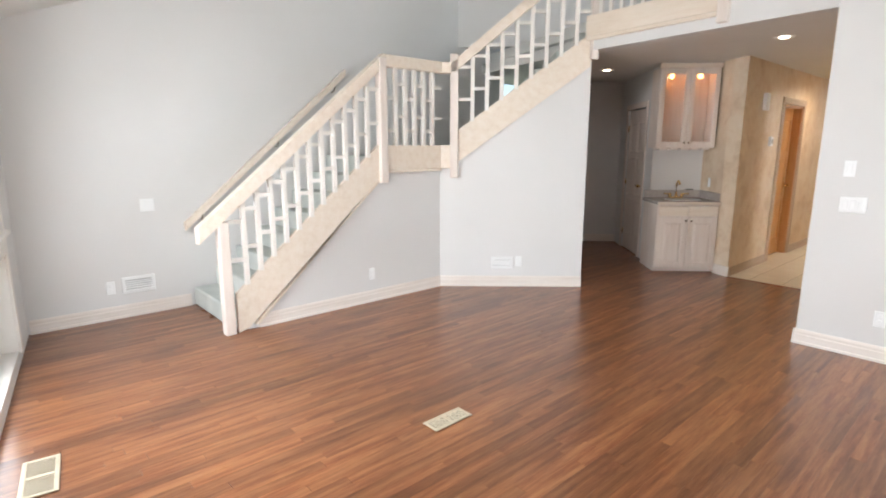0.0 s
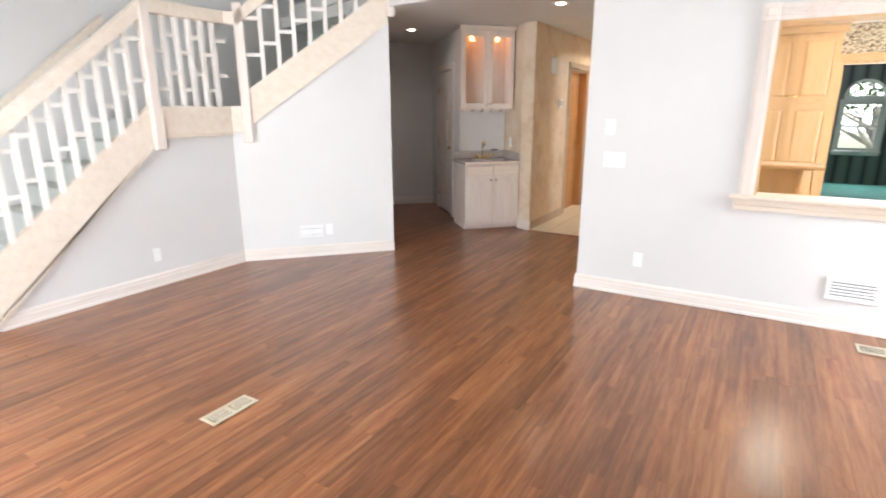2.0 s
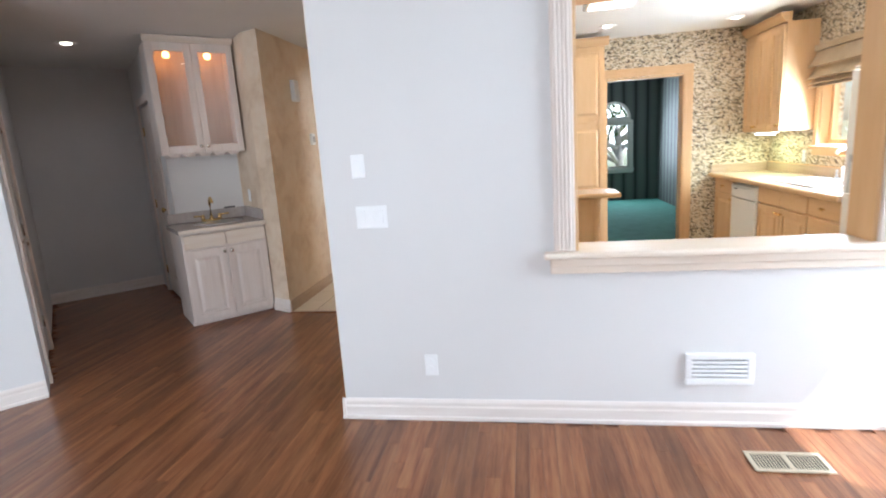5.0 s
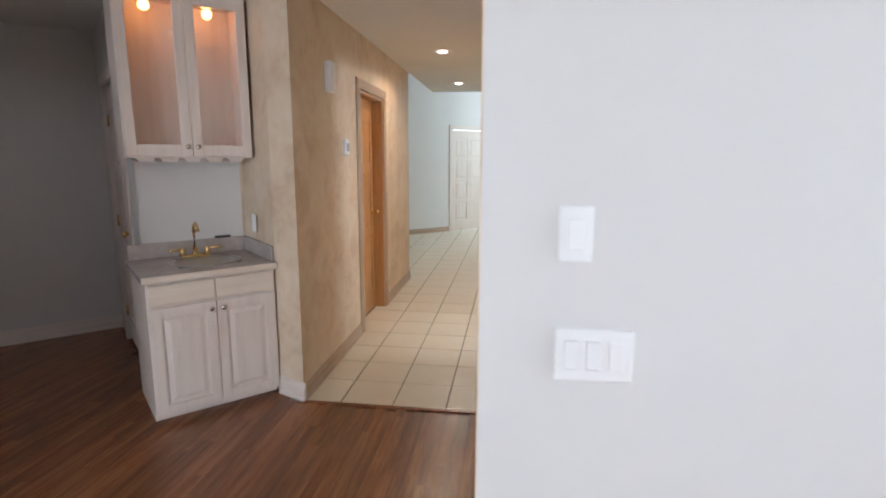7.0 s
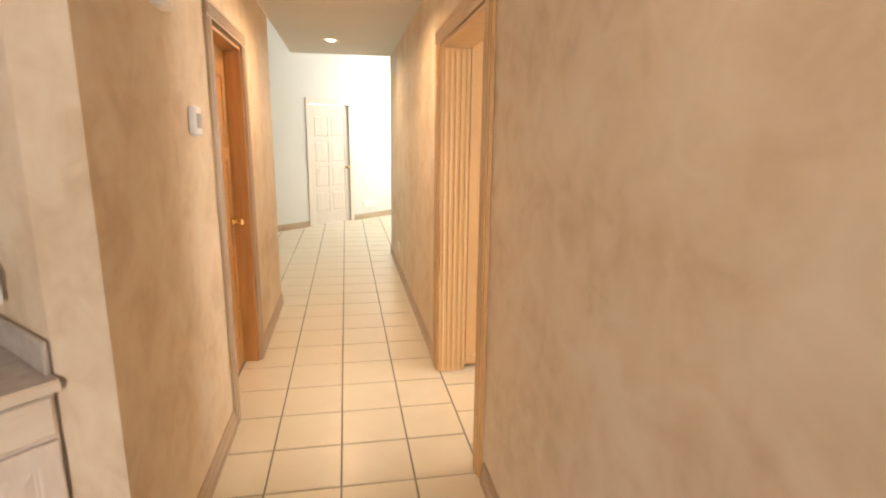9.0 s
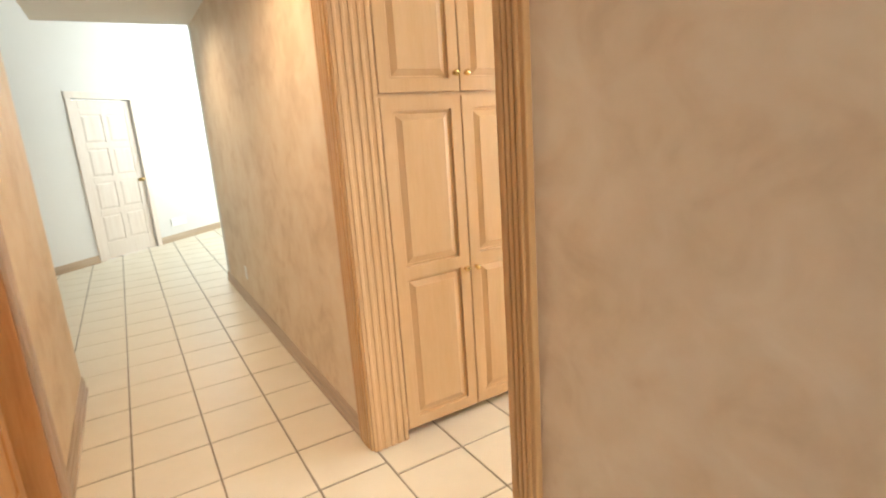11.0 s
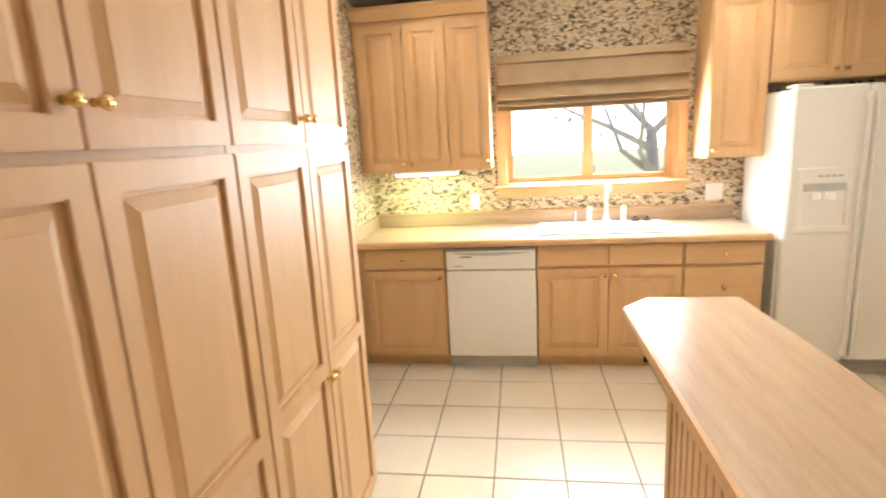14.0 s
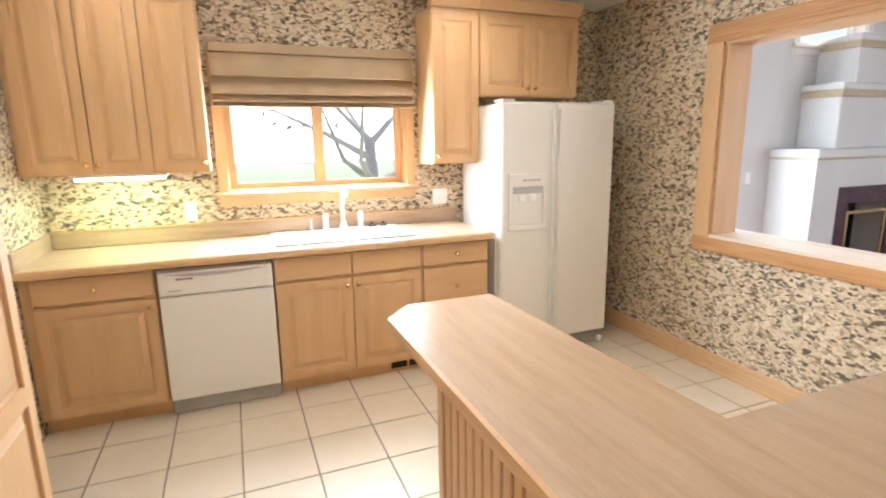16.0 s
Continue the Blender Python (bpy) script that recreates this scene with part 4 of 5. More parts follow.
# worktop with sink hole
wt = thing("worktop", pose(0, 0, 0), "tan wood-grain laminate worktop with a raised back edge", "countertop")
SX0, SX1, SY0, SY1 = 2.85, 3.27, 1.97, 2.80
bm = bmesh.new()
xs, ys = [2.735, SX0, SX1, EX - 0.002], [1.45, SY0, SY1, KN]
grid = [[bm.verts.new((x, y, 0.868)) for x in xs] for y in ys]
faces = [bm.faces.new((grid[j][i], grid[j][i + 1], grid[j + 1][i + 1], grid[j + 1][i])) for j in range(3) for i in range(3) if (i, j) != (1, 1)]
made = bmesh.ops.extrude_face_region(bm, geom=faces)["geom"]
bmesh.ops.translate(bm, verts=[g for g in made if isinstance(g, bmesh.types.BMVert)], vec=(0, 0, 0.044))
bmesh.ops.recalc_face_normals(bm, faces=bm.faces[:])
part("top", bm, LAMINATEY, wt)
bm = bmesh.new()
prism(bm, [(2.735, 0.866), (2.722, 0.874), (2.720, 0.894), (2.726, 0.908), (2.735, 0.9125)], 1.45, KN, "y")
part("edge", bm, MAPLE, wt, "maple front edge")
bm = bmesh.new()
box(bm, EX - 0.024, EX - 0.002, 1.45, KN - 0.024, 0.912, 1.005, 0.003)
part("back_edge", bm, LAMINATEY, wt)
bm = bmesh.new()
box(bm, 2.735, EX - 0.002, KN - 0.024, KN - 0.002, 0.912, 1.005, 0.003)
part("back_edge", bm, LAMINATE, wt)
bm = bmesh.new()
box(bm, EX - 0.028, EX - 0.002, 1.45, KN - 0.026, 1.005, 1.015, 0.002)
part("edge", bm, MAPLE, wt)

# sink
sk = thing("sink", pose(0, 0, 0.912), "white porcelain double sink set in the worktop", "sink")
bm = bmesh.new()
X0s, X1s, Y0s, Y1s, R = SX0 - 0.02, SX1 + 0.04, SY0 - 0.02, SY1 + 0.02, 0.012
for a in ((X0s, X0s + 0.05, Y0s, Y1s), (X1s - 0.09, X1s, Y0s, Y1s), (X0s + 0.05, X1s - 0.09, Y0s, Y0s + 0.05), (X0s + 0.05, X1s - 0.09, Y1s - 0.05, Y1s), (X0s + 0.05, X1s - 0.09, (Y0s + Y1s) / 2 - 0.025, (Y0s + Y1s) / 2 + 0.025)):
    box(bm, a[0], a[1], a[2], a[3], 0.001, R, 0.004)
part("rim", bm, PORCELAIN, sk)
for ya, yb in ((Y0s + 0.045, (Y0s + Y1s) / 2 - 0.02), ((Y0s + Y1s) / 2 + 0.02, Y1s - 0.045)):
    bm = bmesh.new()
    b = bmesh.new()
    bmesh.ops.create_cube(b, size=1)
    top = [f for f in b.faces if f.normal.z > 0.5]
    bmesh.ops.delete(b, geom=top, context="FACES")
    for v in b.verts:
        k = 0.88 if v.co.z < 0 else 1.0
        v.co = ((X0s + X1s - 0.04) / 2 + v.co.x * (X1s - X0s - 0.13) * k, (ya + yb) / 2 + v.co.y * (yb - ya) * k, -0.08 + v.co.z * 0.17)
    bmesh.ops.reverse_faces(b, faces=b.faces[:])
    join(bm, b)
    part("basin", bm, PORCELAIN, sk)
fc = thing("kitchen_faucet", pose(3.285, 2.33, 0.925), "white high-arc kitchen faucet beside the sink", "faucet")
bm = bmesh.new()
lathe(bm, [(0.030, 0), (0.030, 0.01), (0.020, 0.03), (0.016, 0.05)])
tube(bm, [(0, 0, 0.03), (0, 0, 0.20), (-0.02, 0, 0.245), (-0.06, 0, 0.265), (-0.11, 0, 0.25), (-0.13, 0, 0.225)], [0.016, 0.014, 0.014, 0.014, 0.014, 0.016], 12)
part("spout", bm, PORCELAIN, fc, "", True)
for dy, hh in ((-0.12, 0.10), (0.12, 0.10)):
    bm = bmesh.new()
    lathe(bm, [(0.022, 0), (0.022, 0.008), (0.017, 0.02), (0.020, hh), (0.012, hh + 0.012)], pose(0, dy, 0), 14)
    part("handle", bm, PORCELAIN, fc, "", True)
bm = bmesh.new()
lathe(bm, [(0.014, 0), (0.012, 0.03), (0.008, 0.05), (0.012, 0.07), (0.004, 0.078)], pose(0, 0.22, 0), 12)
part("soap_pump", bm, STEEL, fc)
for dy in (-0.2, -0.28):
    st = thing("sink_stopper", pose(3.27, 2.33 + dy, 0.925), "black rubber sink stopper on the sink rim", "stopper", "stoppers")
    bm = bmesh.new()
    lathe(bm, [(0.032, 0), (0.034, 0.006), (0.024, 0.012), (0.008, 0.014), (0.008, 0.026), (0.012, 0.03)])
    part("plug", bm, BLACK, st)

# wall cabinets
u1 = thing("wall_cabinet", east(4.055, 0, 3.05), "maple wall cabinet with three raised-panel doors", "cabinet", "wall cabinets")
carcass(0.925, EX - 3.05 - 0.002, 1.35, 2.36, u1, MAPLE)
for a, b, kx in ((0.03, 0.345, 0.32), (0.350, 0.635, 0.375), (0.640, 0.92, 0.895)):
    door_front(a, b, 1.36, 2.33, 0, u1, MAPLE, (kx, 1.405))
u2 = thing("wall_cabinet", east(1.742, 0, 3.05), "narrow maple wall cabinet beside the window", "cabinet", "wall cabinets")
carcass(0.343, EX - 3.05 - 0.002, 1.35, 2.36, u2, MAPLE)
door_front(0.006, 0.338, 1.36, 2.33, 0, u2, MAPLE, (0.035, 1.40))
u3 = thing("wall_cabinet", east(1.397, 0, 3.05), "maple cabinet above the refrigerator with two doors", "cabinet", "wall cabinets")
carcass(0.80, EX - 3.05 - 0.002, 1.80, 2.36, u3, MAPLE)
door_front(0.006, 0.398, 1.81, 2.33, 0, u3, MAPLE, (0.37, 1.86))
door_front(0.402, 0.794, 1.81, 2.33, 0, u3, MAPLE, (0.43, 1.86))
for c, w in ((u1, 0.925), (u2, 0.343), (u3, 0.80)):
    bm = bmesh.new()
    prism(bm, [(0.06, 2.36), (0.0, 2.36), (-0.04, 2.42), (-0.04, 2.445), (0.06, 2.445)], 0, w, "x")
    part("crown", bm, MAPLEX, c)
tb = thing("under_cabinet_light", pose(3.12, 3.60, 1.325), "slim lit tube under the wall cabinet", "lamp")
bm = bmesh.new()
box(bm, -0.04, 0.04, -0.24, 0.24, 0.008, 0.025, 0.003)
part("housing", bm, PLASTIC, tb)
bm = bmesh.new()
tube(bm, [(0, -0.22, 0.0), (0, 0.22, 0.0)], 0.008)
part("tube", bm, TUBE, tb)
lamp = new("under_cabinet_lamp", bpy.data.lights.new("under_cabinet_lamp", "AREA"))
lamp.data.shape, lamp.data.size, lamp.data.size_y, lamp.data.energy, lamp.data.color = "RECTANGLE", 0.05, 0.45, 3.4, (0.80, 1.0, 0.52)
lamp.matrix_world = pose(3.12, 3.60, 1.314)

# refrigerator
fr = thing("refrigerator", pose(2.72, 1.405, 0, 0, 0, -90), "white side-by-side refrigerator with an ice dispenser", "refrigerator")
bm = bmesh.new()
box(bm, 0.005, 0.895, 0.075, 0.62, 0.02, 1.735, 0.008)
part("body", bm, APPLIANCE, fr)
bm = bmesh.new()
box(bm, 0.005, 0.40, 0.0, 0.07, 0.10, 1.745, 0.014)
fl = part("door", bm, APPLIANCE, fr)
bm = bmesh.new()
box(bm, 0.415, 0.895, 0.0, 0.07, 0.10, 1.745, 0.014)
frr = part("door", bm, APPLIANCE, fr)
for x, p in ((0.375, fl), (0.418, frr)):
    bm = bmesh.new()
    box(bm, x, x + 0.022, -0.034, -0.012, 0.14, 1.70, 0.008)
    box(bm, x, x + 0.022, -0.014, 0.004, 0.14, 0.20, 0.003)
    box(bm, x, x + 0.022, -0.014, 0.004, 1.64, 1.70, 0.003)
    part("handle", bm, APPLIANCE, p)
bm = bmesh.new()
for a in ((0.055, 0.345, -0.016, 0.004, 1.20, 1.29), (0.055, 0.085, -0.016, 0.004, 0.95, 1.20), (0.315, 0.345, -0.016, 0.004, 0.95, 1.20), (0.055, 0.345, -0.022, 0.004, 0.91, 0.95)):
    box(bm, *a, 0.005)
dp = part("dispenser_frame", bm, APPLIANCE, fl)
bm = bmesh.new()
box(bm, 0.085, 0.315, -0.003, 0.003, 0.95, 1.20)
part("recess", bm, APPLIANCE, dp, "pale dispenser recess")
# Grey strip that imitates the shade under the recess top.
bm = bmesh.new()
box(bm, 0.085, 0.315, -0.010, -0.002, 1.155, 1.20, 0.003)
part("shade_strip", bm, GREYTRIM, dp, "grey strip for the shade at the top of the recess")
bm = bmesh.new()
for i in range(4):
    box(bm, 0.16 + i * 0.035, 0.185 + i * 0.035, -0.0195, -0.015, 1.236, 1.250, 0.001)
part("button_row", bm, GREYTRIM, dp)
for x in (0.125, 0.205):
    bm = bmesh.new()
    box(bm, x, x + 0.055, -0.022, -0.003, 1.10, 1.15, 0.008)
    part("paddle", bm, PLASTIC, dp)
for x in (0.02, 0.79):
    bm = bmesh.new()
    box(bm, x, x + 0.09, 0.01, 0.14, 1.744, 1.762, 0.006)
    part("hinge_cover", bm, APPLIANCE, fr)
bm = bmesh.new()
for i in range(6):
    box(bm, 0.02, 0.86, 0.03 + 0.002 * i, 0.06, 0.02 + i * 0.012, 0.027 + i * 0.012)
part("grille", bm, GREYTRIM, fr)
for x in (0.02, 0.84):
    bm = bmesh.new()
    box(bm, x, x + 0.04, 0.01, 0.08, 0.0, 0.05, 0.01)
    part("foot", bm, PLASTIC, fr)

# peninsula: L-shaped top on a panelled base
pn = thing("peninsula", pose(0, 0, 0), "L-shaped kitchen peninsula with a wood-grain top and beadboard base", "counter")
bm = bmesh.new()
OUT = [(-0.235, 2.575), (1.29, 2.575), (1.40, 2.475), (1.40, 2.15), (0.39, 2.12), (0.42, KS + 0.03), (-0.235, KS + 0.03)]
prism(bm, OUT, 0.895, 0.935)
part("top", bm, LAMINATE, pn)
bm = bmesh.new()
for i in range(4):
    p, q = OUT[i], OUT[i + 1]
    mm, LL = along(p, q)
    prism(bm, [(-0.001, 0.893), (0.011, 0.899), (0.013, 0.915), (0.009, 0.931), (-0.001, 0.9365)], 0, LL, "x", mm)
part("edge", bm, MAPLEX, pn, "maple edge band")
bm = bmesh.new()
box(bm, -0.23, 1.22, 2.20, 2.42, 0.0, 0.894)
box(bm, -0.23, 0.34, KS + 0.04, 2.20, 0.0, 0.893)
part("body", bm, MAPLE, pn)
for i in range(24):
    bm = bmesh.new()
    x = -0.20 + i * 0.058
    box(bm, x, x + 0.046, 2.418, 2.430, 0.09, 0.86, 0.004)
    part("bead", bm, MAPLE, pn)
bm = bmesh.new()
box(bm, 1.19, 1.235, 2.185, 2.435, 0, 0.893, 0.004)
box(bm, -0.23, 1.19, 2.42, 2.434, 0.0, 0.088, 0.003)
part("end_trim", bm, MAPLE, pn)

# roman shade
rs = thing("roman_shade", pose(3.325, 3.09, 0, 0, 0, -90), "tan linen roman shade half raised above the sink", "blind")
bm = bmesh.new()
box(bm, 0.0, 1.30, -0.03, 0.03, 2.06, 2.115, 0.003)
part("head_rail", bm, LINEN, rs)
tops = [2.055, 1.93, 1.822, 1.776, 1.738]
for i in range(4):
    bm = bmesh.new()
    z1, z0 = tops[i], tops[i + 1] - (0.012 if i < 3 else 0.004)
    pr = []
    n = 9
    for k in range(n + 1):
        tt = k / n
        pr.append((-0.008 - (0.075 if i < 2 else 0.06) * tt ** 1.6 - 0.002 * i, z1 + (z0 - z1) * tt))
    pr += [(pr[-1][0] + 0.006, z0 - 0.006), (0.0, z0 + 0.016), (0.012, z0 + 0.03), (0.012, z1)]
    prism(bm, pr, 0.004, 1.296, "x")
    for v in bm.verts:
        v.co.z += 0.004 * math.sin(v.co.x * 5 + i)
    part("fold", bm, LINEN, rs)

# ---- wet bar ----
BM = pose(*uv(2.63, -0.605), 0, 0, 0, 45)
bb = thing("bar_cabinet", BM, "pickled wood wet-bar base cabinet with two doors", "cabinet")
carcass(0.715, 0.565, 0, 0.83, bb, PICKLED, 0.045, 0.02)
for a, b, kx in ((0.012, 0.355, 0.325), (0.360, 0.703, 0.39)):
    drawer_front(a, b, 0.695, 0.815, 0, bb, PICKLEDX, NICKEL, False)
    door_front(a, b, 0.055, 0.68, 0, bb, PICKLED, (kx, 0.64), None, NICKEL)
bt = thing("bar_counter", BM, "grey solid-surface bar top with a low splash and sink", "countertop")
bm = bmesh.new()
for a in ((-0.02, 0.20, -0.025, 0.57), (0.56, 0.715, -0.025, 0.57), (0.20, 0.56, -0.025, 0.13), (0.20, 0.56, 0.43, 0.57)):
    box(bm, a[0], a[1], a[2], a[3], 0.832, 0.868)
part("top", bm, STONE, bt)
bm = bmesh.new()
prism(bm, [(-0.025, 0.832), (-0.036, 0.838), (-0.036, 0.861), (-0.025, 0.868)], -0.02, 0.715, "x")
part("edge", bm, PICKLEDX, bt, "pale wood front edge")
bm = bmesh.new()
box(bm, -0.005, 0.70, 0.552, 0.568, 0.868, 0.965, 0.003)
box(bm, 0.70, 0.716, 0.02, 0.568, 0.868, 0.965, 0.003)
part("splash", bm, STONE, bt)
bs = thing("bar_sink", BM @ pose(0.38, 0.28, 0.868), "small oval metal bar sink", "sink")
bm = bmesh.new()
b = bmesh.new()
prof = [(0.215, 0.0), (0.205, 0.005), (0.185, 0.001), (0.17, -0.05), (0.10, -0.11), (0.02, -0.115)]
lathe(b, prof, None, 28)
for v in b.verts:
    v.co.y *= 0.78
join(bm, b)
part("bowl", bm, STEEL, bs)
bf = thing("bar_faucet", BM @ pose(0.36, 0.455, 0.869), "polished brass bar faucet with two lever handles", "faucet")
bm = bmesh.new()
box(bm, -0.085, 0.085, -0.025, 0.025, 0, 0.02, 0.008)
lathe(bm, [(0.024, 0.015), (0.018, 0.03), (0.014, 0.05)], None, 14)
tube(bm, [(0, 0, 0.03), (0, 0, 0.17), (0, -0.02, 0.21), (0, -0.055, 0.222), (0, -0.09, 0.20), (0, -0.097, 0.175)], [0.016, 0.012, 0.012, 0.012, 0.013, 0.014], 12)
part("spout", bm, BRASS, bf, "", True)
for sx in (-1, 1):
    bm = bmesh.new()
    lathe(bm, [(0.022, 0.018), (0.014, 0.035), (0.017, 0.055), (0.008, 0.066)], pose(sx * 0.075, 0, 0), 14)
    tube(bm, [(sx * 0.075, 0, 0.05), (sx * 0.12, -0.012, 0.058), (sx * 0.155, -0.02, 0.058)], [0.009, 0.007, 0.009])
    part("handle", bm, BRASS, bf, "", True)
bu = thing("bar_wall_cabinet", BM @ pose(0.0, 0.255, 0), "pickled wood cabinet with two glass doors and lamps inside", "cabinet")
bm = bmesh.new()
W = 0.70
for a in ((0, 0.016, 0.02, 0.31, 1.50, 2.44), (W - 0.016, W, 0.02, 0.31, 1.50, 2.44), (0.016, W - 0.016, 0.02, 0.31, 1.50, 1.52), (0.016, W - 0.016, 0.02, 0.31, 2.42, 2.44), (0.016, W - 0.016, 0.30, 0.31, 1.52, 2.42)):
    box(bm, *a)
part("body", bm, PICKLED, bu)
bm = bmesh.new()
prism(bm, [(0.03, 2.44), (0.012, 2.44), (-0.02, 2.475), (-0.02, 2.49), (0.03, 2.49)], -0.01, W + 0.01, "x")
part("crown", bm, PICKLEDX, bu)
for a, b2, kx in ((0.004, 0.348, 0.322), (0.352, 0.696, 0.378)):
    bm = bmesh.new()
    for q in ((a, a + 0.055, 1.51, 2.43), (b2 - 0.055, b2, 1.51, 2.43), (a + 0.055, b2 - 0.055, 1.51, 1.575), (a + 0.055, b2 - 0.055, 2.365, 2.43)):
        box(bm, q[0], q[1], 0, 0.02, q[2], q[3], 0.003)
    d = part("door", bm, PICKLED, bu)
    bm = bmesh.new()
    box(bm, a + 0.05, b2 - 0.05, 0.008, 0.012, 1.57, 2.37)
    g = part("pane", bm, GLASS, d, "clear glass door pane")
    g.visible_shadow = False
    knob(kx, 0, 1.565, d, NICKEL)
for x in (0.18, 0.52):
    bm = bmesh.new()
    lathe(bm, [(0.03, 0.0), (0.03, 0.012), (0.02, 0.02)], pose(x, 0.16, 2.398), 16)
    part("lamp", bm, AMBER, bu, "small glowing amber puck lamp")
bm = bmesh.new()
for i in range(5):
    x = 0.05 + i * 0.125
    prism(bm, [(x, 1.499), (x + 0.02, 1.478), (x + 0.085, 1.478), (x + 0.105, 1.499)], 0.03, 0.28, "y")
part("stemware_rack", bm, PICKLED, bu, "scalloped stemware rack")
for x in (0.18, 0.52):
    lamp = new("bar_lamp", bpy.data.lights.new("bar_lamp", "POINT"))
    lamp.data.energy, lamp.data.color, lamp.data.shadow_soft_size = 0.28, (1.0, 0.36, 0.10), 0.03
    lamp.location = (BM @ pose(0, 0.255, 0)) @ Vector((x, 0.16, 2.36))
dv = thing("remote_control", BM @ pose(0.56, 0.553, 0.966), "small black object on the bar splash", "remote")
bm = bmesh.new()
box(bm, -0.05, 0.05, -0.012, 0.012, 0, 0.014, 0.004)
part("case", bm, BLACK, dv)

# ---- stair ----
SL = 0.836
RISE, RUN = 0.178, 0.2129
stp = tagged(new("staircase"), "carpeted stair with pale pickled wood trim", "stairs")
for i in range(8):
    bm = bmesh.new()
    y = -3.22 + i * RUN
    box(bm, -4.605, -3.655, y, y + RUN + 0.02 if i < 7 else -0.4, 0.0 if i < 3 else RISE * (i - 2), RISE * (i + 1), 0.012)
    part("step", bm, STAIRCARPET, stp)
for i in range(7):
    bm = bmesh.new()
    a = 0.14 + i * RUN
    z = RISE * (9 + i)
    box(bm, a, a + RUN + 0.02, 0.105, 0.95, z - 0.24, z, 0.012, DM)
    part("step", bm, STAIRCARPET, stp)
bm = bmesh.new()
prism(bm, [(-3.12, 0.02), (-3.20, 0.0), (-3.20, 0.33), (-1.72, 1.567), (-1.72, 1.25)], -3.553, -3.515, "x")
prism(bm, [(-3.03, 0.04), (-3.06, 0.045), (-1.72, 1.225), (-1.72, 1.26)], -3.553, -3.505, "x")
part("stringer", bm, PICKLEDX, stp, "pale stringer board")
bm = bmesh.new()
box(bm, -3.553, -3.515, -1.72, -0.975, 1.29, 1.53, 0.003)
box(bm, -3.553, -3.505, -1.72, -0.975, 1.265, 1.29, 0.004)
box(bm, 0.0, 0.15, -0.035, 0.003, 1.29, 1.53, 0.003, DM)
part("landing_fascia", bm, PICKLEDX, stp)
D1 = DL - 0.02
bm = bmesh.new()
up = (2.66 - 1.70) / (D1 - 0.18)
prism(bm, [(0.15, 1.33), (0.15, 1.66), (D1, 1.66 + up * (D1 - 0.15)), (D1, 1.33 + up * (D1 - 0.15))], -0.035, 0.003, "y", DM)
part("stringer", bm, PICKLEDX, stp, "pale stringer board of the upper flight")


def post(bm, x, y, z0, z1, r=0.042):
    box(bm, x - r, x + r, y - r, y + r, z0, z1, 0.006)


for x, y, z0, z1 in ((-3.53, -3.27, 0.0, 0.93), (-3.52, -1.72, 1.17, 2.33)):
    bm = bmesh.new()
    post(bm, x, y, z0, z1)
    part("newel", bm, PICKLED, stp)
for a, z0, z1 in ((0.15, 1.19, 2.44), (D1 + 0.03, 2.38, 3.45)):
    bm = bmesh.new()
    box(bm, a - 0.042, a + 0.042, -0.065, 0.02, z0, z1, 0.006, DM)
    part("newel", bm, PICKLED, stp)


def rail_panel(a0, a1, lo, hi, place, n, rungs):
    """White lattice balustrade: n uprights between two newels, two short rungs in every gap."""
    step = (a1 - a0) / (n + 1)
    for i in range(n + 1):
        a = a0 + step * i
        if i:
            bm = bmesh.new()
            box(bm, a - 0.02, a + 0.02, -0.017, 0.017, lo(a), hi(a), 0.002, place)
            part("baluster", bm, WHITE, stp)
        c = a + step / 2
        for f in rungs[i % len(rungs)]:
            bm = bmesh.new()
            z = lo(c) + (hi(c) - lo(c)) * f
            box(bm, a + (0.018 if i else 0.0), a + step - (0.018 if i < n else 0.0), -0.0155, 0.0155, z - 0.016, z + 0.016, 0.001, place)
            part("rung", bm, WHITE, stp)


EVEN = [(0.36, 0.78)]
STAGGERED = [(0.20, 0.61), (0.38, 0.79)]
P1 = pose(-3.53, 0, 0, 0, 0, 90)
rail_panel(-3.22, -1.76, lambda a: 0.31 + (a + 3.2) * SL, lambda a: 1.05 + (a + 3.2) * SL, P1, 11, EVEN)
rail_panel(-1.67, -0.97, lambda a: 1.52, lambda a: 2.26, P1, 5, STAGGERED)
rail_panel(0.19, D1, lambda a: 1.64 + up * (a - 0.15), lambda a: 2.40 + up * (a - 0.15), DM @ pose(0, -0.02, 0), 8, EVEN)
LM, LLEN = along((-2.52, 0.13), (HX, -0.02))
rail_panel(0.03, LLEN - 0.05, lambda a: 2.80, lambda a: 3.55, LM, 17, STAGGERED)
bm = bmesh.new()
box(bm, 1.30, 1.385, -0.06, 0.025, 2.50, 3.6, 0.006, LM)
part("newel", bm, PICKLED, stp)
bm = bmesh.new()
prism(bm, [(-3.46, 0.775), (-3.46, 0.90), (-1.70, 2.365), (-1.70, 2.25)], -3.575, -3.485, "x")
part("cap_rail", bm, PICKLEDX, stp)
bm = bmesh.new()
box(bm, -3.575, -3.485, -1.70, -0.955, 2.25, 2.36, 0.006)
box(bm, -0.02, 0.16, -0.065, 0.025, 2.25, 2.36, 0.006, DM)
prism(bm, [(0.14, 2.25), (0.14, 2.37), (D1 + 0.05, 2.46 + up * D1), (D1 + 0.05, 2.33 + up * D1)], -0.065, 0.025, "y", DM)
box(bm, 0, LLEN, -0.045, 0.045, 3.55, 3.66, 0.006, LM)
part("cap_rail", bm, PICKLEDX, stp)
